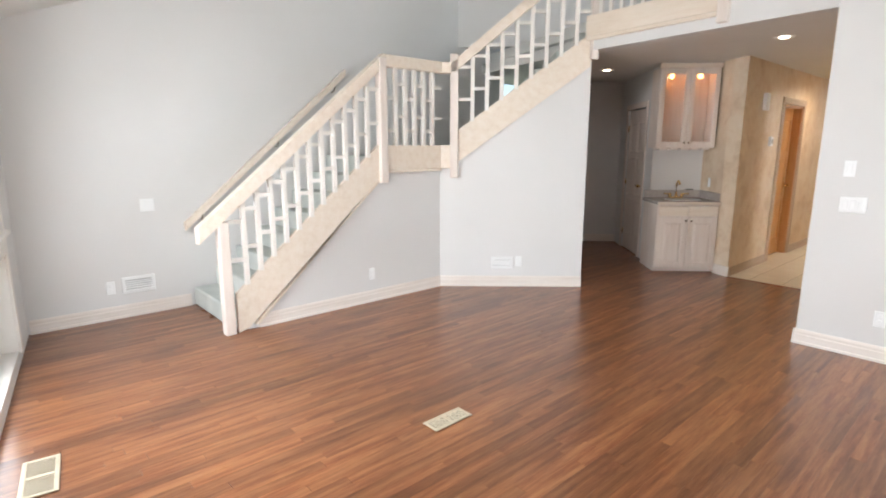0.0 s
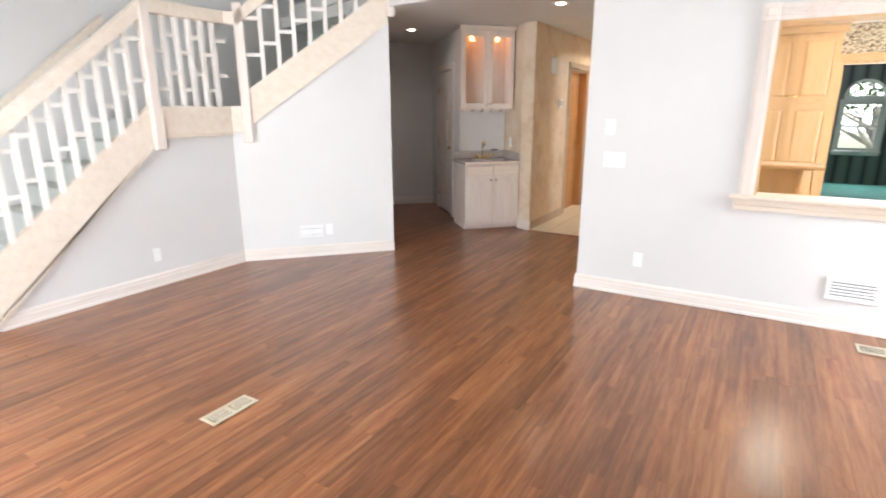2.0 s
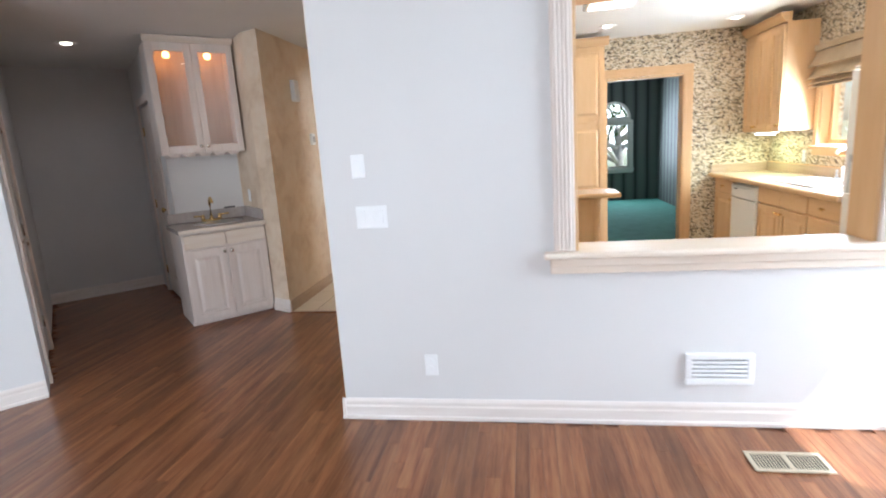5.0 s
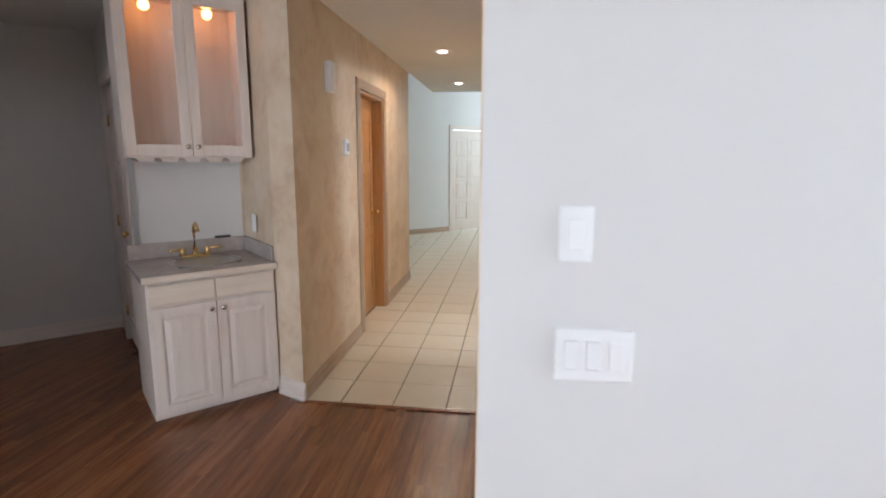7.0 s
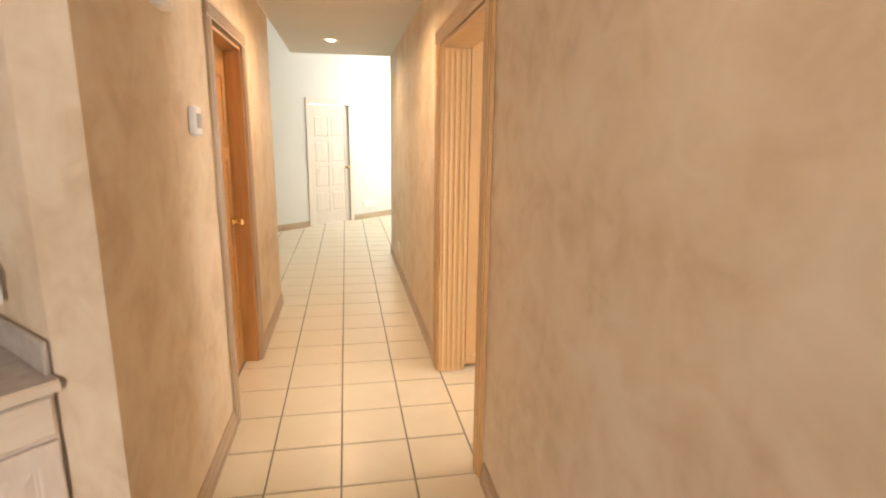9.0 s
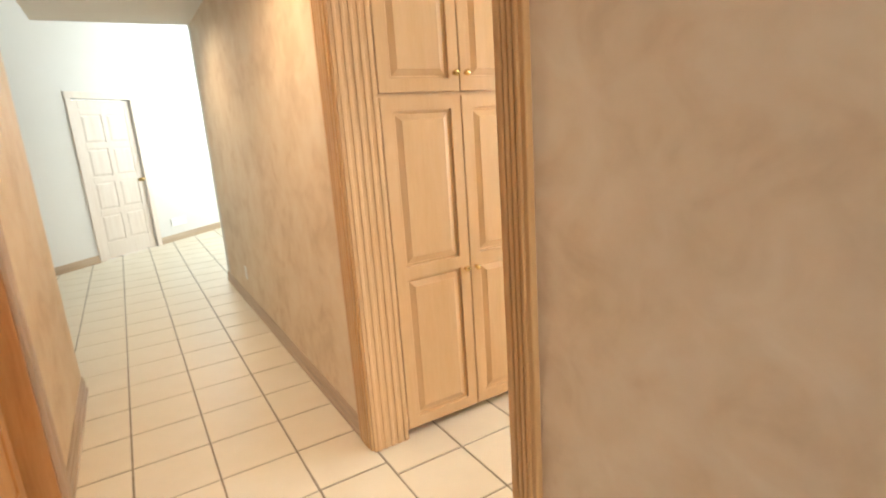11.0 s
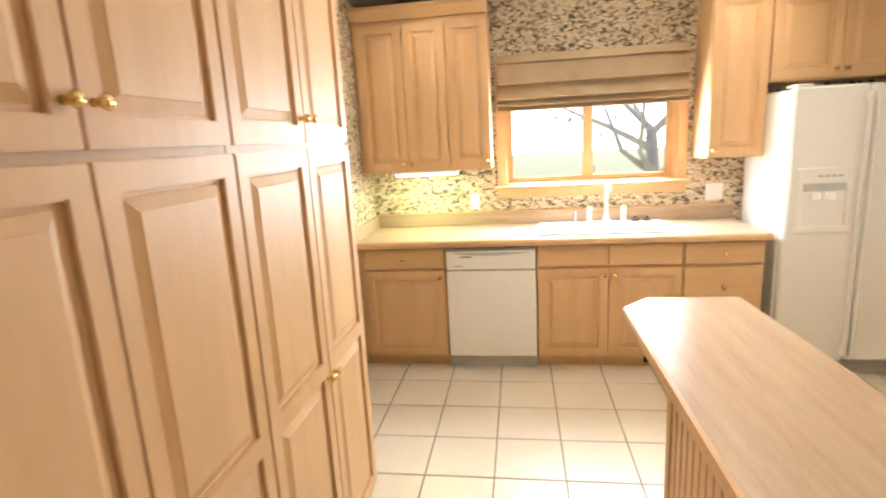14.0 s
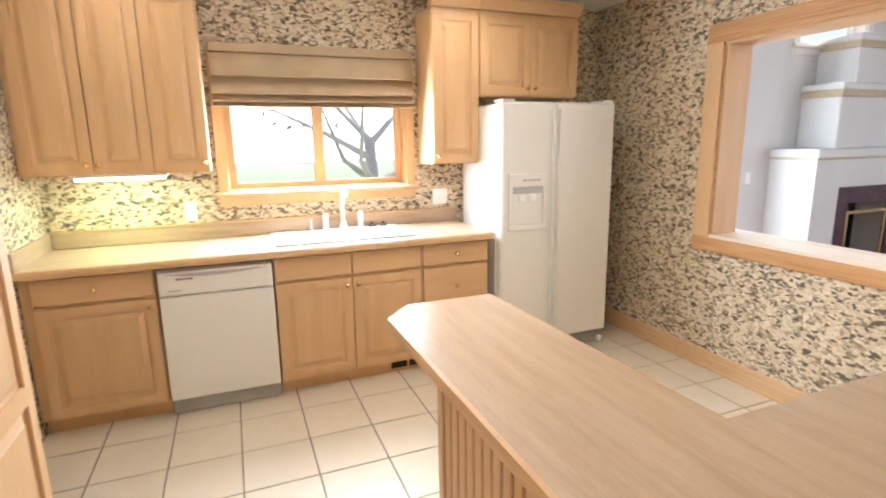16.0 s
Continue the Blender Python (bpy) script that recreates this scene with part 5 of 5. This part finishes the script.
hr = thing("wall_handrail", pose(0, 0, 0), "pale wooden handrail on brackets along the stair wall", "handrail")
bm = bmesh.new()
prism(bm, [(-3.27, 0.745), (-3.27, 0.82), (-1.50, 2.345), (-1.50, 2.275)], -4.555, -4.50, "x")
part("rail", bm, PICKLEDX, hr)
for y in (-3.1, -2.3, -1.62):
    bm = bmesh.new()
    z = 0.76 + (y + 3.27) * 0.862
    tube(bm, [(-4.61, y, z - 0.08), (-4.56, y, z - 0.075), (-4.53, y, z)], 0.008, 8)
    part("bracket", bm, NICKEL, hr)

# ---- registers, switches, outlets, lamps ----


def wall_plate(m, gangs, outlet=False, group="switch plates"):
    w = 0.07 + 0.046 * (gangs - 1)
    o = thing("outlet" if outlet else "light_switch", m, "white plastic outlet plate on the wall" if outlet else ("white rocker switch plate with %s rockers" % {1: "single", 2: "two", 3: "three", 4: "four"}[gangs] if gangs > 1 else "white single rocker light switch"),
              "outlet" if outlet else "switch", group)
    bm = bmesh.new()
    box(bm, -w / 2, w / 2, -0.007, 0, -0.058, 0.058, 0.004)
    part("plate", bm, PLASTIC, o)
    for g in range(gangs):
        x = (g - (gangs - 1) / 2) * 0.046
        bm = bmesh.new()
        if outlet:
            for z in (-0.02, 0.02):
                lathe(bm, [(0.016, 0), (0.016, 0.003), (0.014, 0.004)], pose(x, -0.007, z, 90), 14)
        else:
            box(bm, x - 0.016, x + 0.016, -0.011, -0.006, -0.033, 0.033, 0.003)
        part("socket" if outlet else "rocker", bm, PLASTIC, o)
    return o


wall_plate(pose(-0.208, 0, 1.36), 1)
wall_plate(pose(-0.16, 0, 1.105), 3)
wall_plate(pose(0.09, 0, 0.31), 1, True)
wall_plate(pose(-4.61, -3.55, 1.00, 0, 0, 90), 2)
wall_plate(pose(-4.61, -3.905, 0.285, 0, 0, 90), 1, True)
wall_plate(pose(-3.55, -1.86, 0.28, 0, 0, 90), 1, True)
wall_plate(DM @ pose(0.86, 0, 0.28), 1, True)
wall_plate(pose(*uv(2.95, 0.10), 1.08, 0, 0, -45), 1)
wall_plate(pose(EX, 1.58, 1.10, 0, 0, -90), 2, True)
wall_plate(pose(EX, 3.28, 1.09, 0, 0, -90), 1, True)
wall_plate(pose(EX, -1.65, 1.10, 0, 0, -90), 1)
mf, LF = along((-3.40, 8.02), (2.1, 12.86))
wall_plate(mf @ pose(3.50, 0, 1.22), 2)


def wall_register(m, w=0.30, h=0.15):
    o = thing("wall_register", m, "white louvred wall register above the baseboard", "vent", "wall registers")
    bm = bmesh.new()
    for a in ((0, w, 0, 0.032), (0, w, h - 0.032, h), (0, 0.03, 0.032, h - 0.032), (w - 0.03, w, 0.032, h - 0.032)):
        box(bm, a[0], a[1], -0.016, 0, a[2], a[3], 0.004)
    part("frame", bm, PLASTIC, o)
    bm = bmesh.new()
    box(bm, 0.03, w - 0.03, -0.002, 0, 0.032, h - 0.032)
    part("backing", bm, DARK, o)
    k = 4
    for i in range(k):
        bm = bmesh.new()
        z = 0.036 + (h - 0.072) * (i + 0.5) / k
        box(bm, 0.028, w - 0.028, -0.007, 0.007, -0.006, 0.006, 0.0015, pose(0, -0.009, z, 35))
        part("slat", bm, PLASTIC, o)
    return o


wall_register(pose(1.345, 0, 0.215), 0.31, 0.16)
wall_register(pose(-4.61, -3.82, 0.215, 0, 0, 90), 0.27, 0.15)
wall_register(DM @ pose(0.56, 0, 0.20), 0.24, 0.13)
wall_register(mf @ pose(3.62, 0, 0.22), 0.30, 0.12)


def floor_register(m, w=0.33, d=0.15):
    o = thing("floor_register", m, "tan metal floor register set in the oak boards", "vent", "floor registers")
    bm = bmesh.new()
    for a in ((0, w, 0, 0.02), (0, w, d - 0.02, d), (0, 0.02, 0.02, d - 0.02), (w - 0.02, w, 0.02, d - 0.02), (w / 2 - 0.012, w / 2 + 0.012, 0.02, d - 0.02)):
        box(bm, a[0], a[1], a[2], a[3], 0.0, 0.007, 0.002)
    part("frame", bm, VENTBRASS, o)
    bm = bmesh.new()
    box(bm, 0.02, w - 0.02, 0.02, d - 0.02, 0.0, 0.002)
    part("backing", bm, DARK, o)
    for j in range(2):
        for i in range(9):
            bm = bmesh.new()
            x = 0.027 + j * (w / 2 - 0.008) + i * (w / 2 - 0.04) / 9
            box(bm, x, x + 0.006, 0.02, d - 0.02, 0.002, 0.0055, 0.001)
            part("slat", bm, VENTBRASS, o)
    return o


floor_register(pose(1.53, -0.385, 0.003, 0, 0, 0), 0.31, 0.145)
floor_register(pose(-1.265, -2.99, 0.003, 0, 0, 90), 0.27, 0.115)
floor_register(pose(-2.37, -4.68, 0.003, 0, 0, -7), 0.34, 0.15)


def downlight(x, y, z, watts, colour=(1.0, 0.72, 0.44), size=2.85):
    o = thing("recessed_light", pose(x, y, z), "round recessed ceiling light with a white trim ring", "lamp", "recessed lights")
    bm = bmesh.new()
    b = bmesh.new()
    lathe(b, [(0.062, -0.002), (0.085, -0.006), (0.088, -0.001), (0.088, 0.0)], None, 28)
    join(bm, b)
    part("trim_ring", bm, PLASTIC, o)
    bm = bmesh.new()
    lathe(bm, [(0.010, -0.014), (0.030, -0.012), (0.042, -0.008), (0.046, -0.003)], None, 20)
    part("bulb", bm, BULB, o)
    lamp = new("downlight_lamp", bpy.data.lights.new("downlight_lamp", "SPOT"))
    lamp.data.energy, lamp.data.color, lamp.data.spot_size, lamp.data.spot_blend, lamp.data.shadow_soft_size = watts, colour, size, 0.7, 0.05
    lamp.location = (x, y, z - 0.03)


downlight(-1.03, 1.02, ZC, 6, (1.0, 0.88, 0.74))
downlight(-3.25, 1.68, ZC, 4, (0.96, 0.92, 0.95))
downlight(-1.03, 4.1, ZC, 34, (1.0, 0.78, 0.54))
downlight(-1.10, 6.3, ZC, 30, (1.0, 0.80, 0.58))
downlight(1.47, 3.30, ZC, 3, (1.0, 0.82, 0.58))
downlight(2.75, 3.50, ZC, 4, (1.0, 0.86, 0.66))
# The next two are added out of view to brighten the kitchen.
downlight(2.70, 1.55, ZC, 9, (1.0, 0.86, 0.66))
downlight(0.75, 1.60, ZC, 6, (1.0, 0.82, 0.58))

# ceiling fixture over the kitchen
cx = thing("ceiling_light_box", pose(1.32, 2.05, ZC), "flat square white ceiling light over the kitchen", "lamp")
bm = bmesh.new()
for a in ((-0.20, 0.20, -0.20, -0.17), (-0.20, 0.20, 0.17, 0.20), (-0.20, -0.17, -0.17, 0.17), (0.17, 0.20, -0.17, 0.17)):
    box(bm, a[0], a[1], a[2], a[3], -0.07, 0.0, 0.004)
part("frame", bm, PLASTIC, cx)
bm = bmesh.new()
box(bm, -0.17, 0.17, -0.17, 0.17, -0.062, -0.05)
part("diffuser", bm, PANEL, cx, "glowing white diffuser")
lamp = new("ceiling_box_lamp", bpy.data.lights.new("ceiling_box_lamp", "AREA"))
lamp.data.shape, lamp.data.size, lamp.data.size_y, lamp.data.energy, lamp.data.color = "RECTANGLE", 0.34, 0.34, 10, (1.0, 0.86, 0.64)
lamp.matrix_world = pose(1.32, 2.05, ZC - 0.075)
wall_plate(pose(HX, 6.3, 0.30, 0, 0, -90), 1, True)

# hall wall fittings
ch = thing("door_chime", pose(-1.60, 2.47, 1.94, 0, 0, 90), "white door chime box high on the hall wall", "chime")
bm = bmesh.new()
box(bm, -0.05, 0.05, -0.05, 0, 0, 0.20, 0.008)
part("cover", bm, PLASTIC, ch)
th = thing("thermostat", pose(-1.60, 2.80, 1.52, 0, 0, 90), "small beige thermostat on the hall wall", "thermostat")
bm = bmesh.new()
box(bm, -0.045, 0.045, -0.03, 0, 0, 0.12, 0.008)
part("case", bm, PLASTIC, th)
bm = bmesh.new()
box(bm, -0.03, 0.03, -0.034, -0.028, 0.03, 0.09, 0.003)
part("dial_cover", bm, GREYTRIM, th)

# ---- fireplace ----
fp = thing("fireplace", pose(2.90, -1.93, 0, 0, 0, -90), "stepped white stucco fireplace with a dark marble surround", "fireplace")
bm = bmesh.new()
for a in ((0, 0.36, 0, 0.458, 0, 1.28), (1.30, 1.66, 0, 0.458, 0, 1.28), (0.36, 1.30, 0, 0.458, 1.02, 1.28), (0.36, 1.30, 0.34, 0.458, 0, 1.02)):
    box(bm, *a)
part("body", bm, STUCCO, fp)
bm = bmesh.new()
box(bm, -0.02, 1.68, -0.02, 0.458, 1.30, 1.38, 0.01)
part("mantel", bm, STUCCO, fp)
bm = bmesh.new()
box(bm, -0.008, 1.668, -0.008, 0.457, 1.28, 1.30)
part("tile_band", bm, MOSAIC, fp)
for x0, x1, z0, z1 in ((0.35, 1.31, 1.38, 1.86), (0.52, 1.14, 1.98, 2.30)):
    bm = bmesh.new()
    box(bm, x0, x1, 0.08, 0.457, z0, z1, 0.008)
    part("tier", bm, STUCCO, fp)
    bm = bmesh.new()
    box(bm, x0 - 0.01, x1 + 0.01, 0.07, 0.457, z1, z1 + 0.06)
    part("tile_band", bm, MOSAIC, fp)
    bm = bmesh.new()
    box(bm, x0 - 0.02, x1 + 0.02, 0.06, 0.457, z1 + 0.06, z1 + 0.12, 0.008)
    part("tier_cap", bm, STUCCO, fp)
bm = bmesh.new()
for a in ((0.36, 0.50, 0, 1.02), (1.16, 1.30, 0, 1.02), (0.50, 1.16, 0.86, 1.02)):
    box(bm, a[0], a[1], -0.012, 0.02, a[2], a[3], 0.003)
part("surround", bm, MARBLE, fp, "dark marble surround")
bm = bmesh.new()
box(bm, 0.50, 1.16, 0.30, 0.335, 0.0, 0.86)
part("firebox", bm, DARK, fp)
bm = bmesh.new()
for a in ((0.52, 0.55, 0.05, 0.78), (1.11, 1.14, 0.05, 0.78), (0.55, 1.11, 0.75, 0.78), (0.55, 1.11, 0.05, 0.08)):
    box(bm, a[0], a[1], -0.005, 0.015, a[2], a[3], 0.003)
part("screen_frame", bm, BRASS, fp)

# trim shelf between the east windows
tr = tagged(new("trim_east_window"), "white moulded band between the tall windows", "trim", kind="structure")
bm = bmesh.new()
box(bm, EX - 0.05, EX, -1.36, -0.18, 1.50, 1.76, 0.006)
box(bm, EX - 0.09, EX, -1.39, -0.15, 1.58, 1.63, 0.01)
box(bm, EX - 0.07, EX, -1.38, -0.16, 1.52, 1.56, 0.008)
part("band", bm, WHITE, tr)

# ---- outside: tree by the kitchen window, hedge, glowing backdrops for bright haze ----
random.seed(5)


def tree(x, y, h, spread, n, label, leaf):
    t = thing("tree", pose(x, y, -0.5), label, "tree", "garden trees")
    bm = bmesh.new()
    tips = []
    tube(bm, [(0, 0, 0), (0.05, 0.03, h * 0.25), (0.0, 0.1, h * 0.45)], [0.16, 0.12, 0.10], 9)
    for i in range(9):
        a = 2 * math.pi * i / 9 + random.uniform(-0.3, 0.3)
        z0 = h * random.uniform(0.22, 0.45)
        r = spread * random.uniform(0.6, 1.0)
        p1 = Vector((math.cos(a) * r * 0.45, math.sin(a) * r * 0.45, z0 + h * 0.10))
        p2 = Vector((math.cos(a + 0.3) * r, math.sin(a + 0.3) * r, z0 + h * random.uniform(0.15, 0.4)))
        tube(bm, [(0, 0.03, z0), p1, p2], [0.07, 0.045, 0.015], 7)
        tips += [p1 * 0.4 + p2 * 0.6, p2]
    part("trunk", bm, BARK, t)
    bm = bmesh.new()
    for i in range(n):
        c = random.choice(tips) + Vector((random.gauss(0, 0.35), random.gauss(0, 0.35), random.gauss(0, 0.3)))
        q = Euler((random.uniform(0, 6), random.uniform(0, 6), random.uniform(0, 6))).to_quaternion()
        s = random.uniform(0.05, 0.10)
        vs = [bm.verts.new(c + q @ Vector(v) * s) for v in ((-1, 0, 0), (0, -0.45, 0.1), (1, 0, 0), (0, 0.45, 0.1))]
        bm.faces.new(vs)
    part("crown", bm, leaf, t)
    return t


tree(9.0, 0.6, 4.6, 2.0, 150, "garden tree with sparse leaves outside the kitchen window", BLOSSOM)
tree(3.4, 14.5, 4.6, 2.2, 2600, "leafy green tree outside the arched window", FOLIAGE)
tree(13.0, 4.5, 5.0, 2.4, 900, "garden tree behind the kitchen", BLOSSOM)
# Self-lit boxes added far out, so the windows look blown out.
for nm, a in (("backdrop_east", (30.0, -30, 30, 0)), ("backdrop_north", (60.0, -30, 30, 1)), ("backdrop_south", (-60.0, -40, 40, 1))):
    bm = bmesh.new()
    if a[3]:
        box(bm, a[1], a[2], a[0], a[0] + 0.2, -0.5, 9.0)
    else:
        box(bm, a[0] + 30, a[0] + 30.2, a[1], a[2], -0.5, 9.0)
    tagged(finish(nm, bm, HAZE), "glowing backdrop in place of the overexposed distance beyond the windows", "backdrop", kind="structure")

# ---- floor pieces ----
random.seed(11)


def piece_mesh(name, w, l, t, mat, bev=0.0018):
    bm = bmesh.new()
    box(bm, 0, w, 0, l, -t, 0, bev)
    me = bpy.data.meshes.new(name)
    bm.to_mesh(me)
    bm.free()
    me.materials.append(mat)
    return me


def inside(poly, x, y):
    c = False
    for (x0, y0), (x1, y1) in zip(poly, poly[1:] + poly[:1]):
        if (y0 > y) != (y1 > y) and x < (x1 - x0) * (y - y0) / (y1 - y0) + x0:
            c = not c
    return c


LIVING = [(-4.62, -4.60), (3.4, -5.6), (3.4, 0.0), (HX, 0.0), (HX, 1.84), (-1.60, 1.84), (-1.80, 1.96), (-2.64, 1.9), (-3.8, 3.06), (-4.6, 2.3), (-2.55, 0.22), (-3.56, -0.94), (-3.56, -3.2), (-4.62, -3.2)]
fl = bpy.data.objects["floor_living"]
PW = 0.0635
LENS = [0.55, 0.8, 1.05, 1.35]
meshes = {k: piece_mesh("plank", PW - 0.0002, k - 0.0003, 0.012, FLOORWOOD, 0.0003) for k in LENS}
rest_v, rest_f = [], []
made = 0
x = -4.62
while x < 3.4:
    y = -5.6 - random.random()
    while y < 3.1:
        k = random.choice(LENS)
        xm = x + PW / 2
        ys = [yy for yy in (y, y + k * 0.25, y + k * 0.5, y + k * 0.75, y + k) if inside(LIVING, xm, yy)]
        if ys:
            if made < 300 and -1.7 < x < 1.75 and -3.6 < y < 0.2 and y + k < -0.01 + (1.9 if x < HX - 0.1 else 0):
                ob = new("plank", meshes[k])
                ob.parent = fl
                ob.location = (x, y, 0)
                made += 1
            else:
                y0, y1 = y, y + k - 0.0012
                for q in range(24):
                    if not inside(LIVING, xm, y0) and y0 < y1:
                        y0 += k / 24
                    if not inside(LIVING, xm, y1) and y1 > y0:
                        y1 -= k / 24
                if y1 - y0 > 0.04:
                    n = len(rest_v)
                    x1 = x + PW - 0.0002
                    e = 0.0003
                    rest_v += [(x, y0, -0.012), (x1, y0, -0.012), (x1, y1, -0.012), (x, y1, -0.012), (x + e, y0 + e, 0), (x1 - e, y0 + e, 0), (x1 - e, y1 - e, 0), (x + e, y1 - e, 0)]
                    rest_f += [(n + 4, n + 5, n + 6, n + 7), (n, n + 1, n + 5, n + 4), (n + 1, n + 2, n + 6, n + 5), (n + 2, n + 3, n + 7, n + 6), (n + 3, n, n + 4, n + 7)]
        y += k
    x += PW
me = bpy.data.meshes.new("planks")
me.from_pydata(rest_v, [], rest_f)
me.materials.append(FLOORWOOD)
ob = new("planks", me)
ob.parent = fl
tagged(ob, "red-brown oak strip flooring", kind="stuff")

# threshold where oak meets tile
bm = bmesh.new()
box(bm, -1.60, HX, 1.835, 1.86, -0.01, 0.004, 0.002)
tagged(finish("threshold", bm, FLOORWOOD), "dark wood threshold strip at the tile", "threshold", kind="structure")

TP = 0.331
HALLTILES = [(-1.60, 1.865), (HX, 1.865), (HX, 7.38), (1.3, 7.38), (1.3, 12.15), (-3.4, 8.02), (-5.0, 8.9), (-5.0, 5.3), (-1.60, 5.3), (-1.60, 4.0), (-1.715, 4.0), (-1.715, 3.20), (-1.60, 3.20)]
KITCHENTILES = [(HX + 0.006, 2.59), (-0.23, 2.59), (-0.23, KS), (EX, KS), (EX, KN), (-0.23, KN), (-0.23, 3.62), (HX + 0.006, 3.62)]
ft = bpy.data.objects["floor_tiled"]
tile = piece_mesh("tile", TP - 0.008, TP - 0.008, 0.008, TILE, 0.002)
rest_v, rest_f = [], []
made = 0
for poly, ox, oy in ((HALLTILES, -1.035, 2.865), (KITCHENTILES, 1.92, 3.093)):
    for i in range(-14, 16):
        for j in range(-10, 34):
            x0, y0, w = ox + i * TP + 0.004, oy + j * TP + 0.004, TP - 0.008
            grid = [(x0 + w * (p + 0.01) / 12.02, y0 + w * (q + 0.01) / 12.02) for p in range(13) for q in range(13)]
            ok = [g for g in grid if inside(poly, *g)]
            if len(ok) == len(grid) and y0 < 7.3 and made < 300:
                ob = new("tile", tile)
                ob.parent = ft
                ob.location = (x0, y0, 0.0)
                made += 1
                continue
            if len(ok) < 5:
                continue
            xa, xb, ya, yb = x0, x0 + w, y0, y0 + w
            if y0 < 7.3:
                xa, xb = min(g[0] for g in ok), max(g[0] for g in ok)
                ya, yb = min(g[1] for g in ok), max(g[1] for g in ok)
                cx, cy = (xa + xb) / 2, (ya + yb) / 2
                for q in range(16):
                    xa -= 0.002 * (xa - 0.002 >= x0 and inside(poly, xa - 0.002, cy))
                    xb += 0.002 * (xb + 0.002 <= x0 + w and inside(poly, xb + 0.002, cy))
                    ya -= 0.002 * (ya - 0.002 >= y0 and inside(poly, cx, ya - 0.002))
                    yb += 0.002 * (yb + 0.002 <= y0 + w and inside(poly, cx, yb + 0.002))
            if xb - xa < 0.02 or yb - ya < 0.02:
                continue
            e, k = 0.002, len(rest_v)
            rest_v += [(xa, ya, -0.008), (xb, ya, -0.008), (xb, yb, -0.008), (xa, yb, -0.008), (xa + e, ya + e, 0), (xb - e, ya + e, 0), (xb - e, yb - e, 0), (xa + e, yb - e, 0)]
            rest_f += [(k + 4, k + 5, k + 6, k + 7), (k, k + 1, k + 5, k + 4), (k + 1, k + 2, k + 6, k + 5), (k + 2, k + 3, k + 7, k + 6), (k + 3, k, k + 4, k + 7)]
me = bpy.data.meshes.new("tiles")
me.from_pydata(rest_v, [], rest_f)
me.materials.append(TILE)
ob = new("tiles", me)
ob.parent = ft
tagged(ob, "cream ceramic floor tiles cut to the walls", kind="stuff")
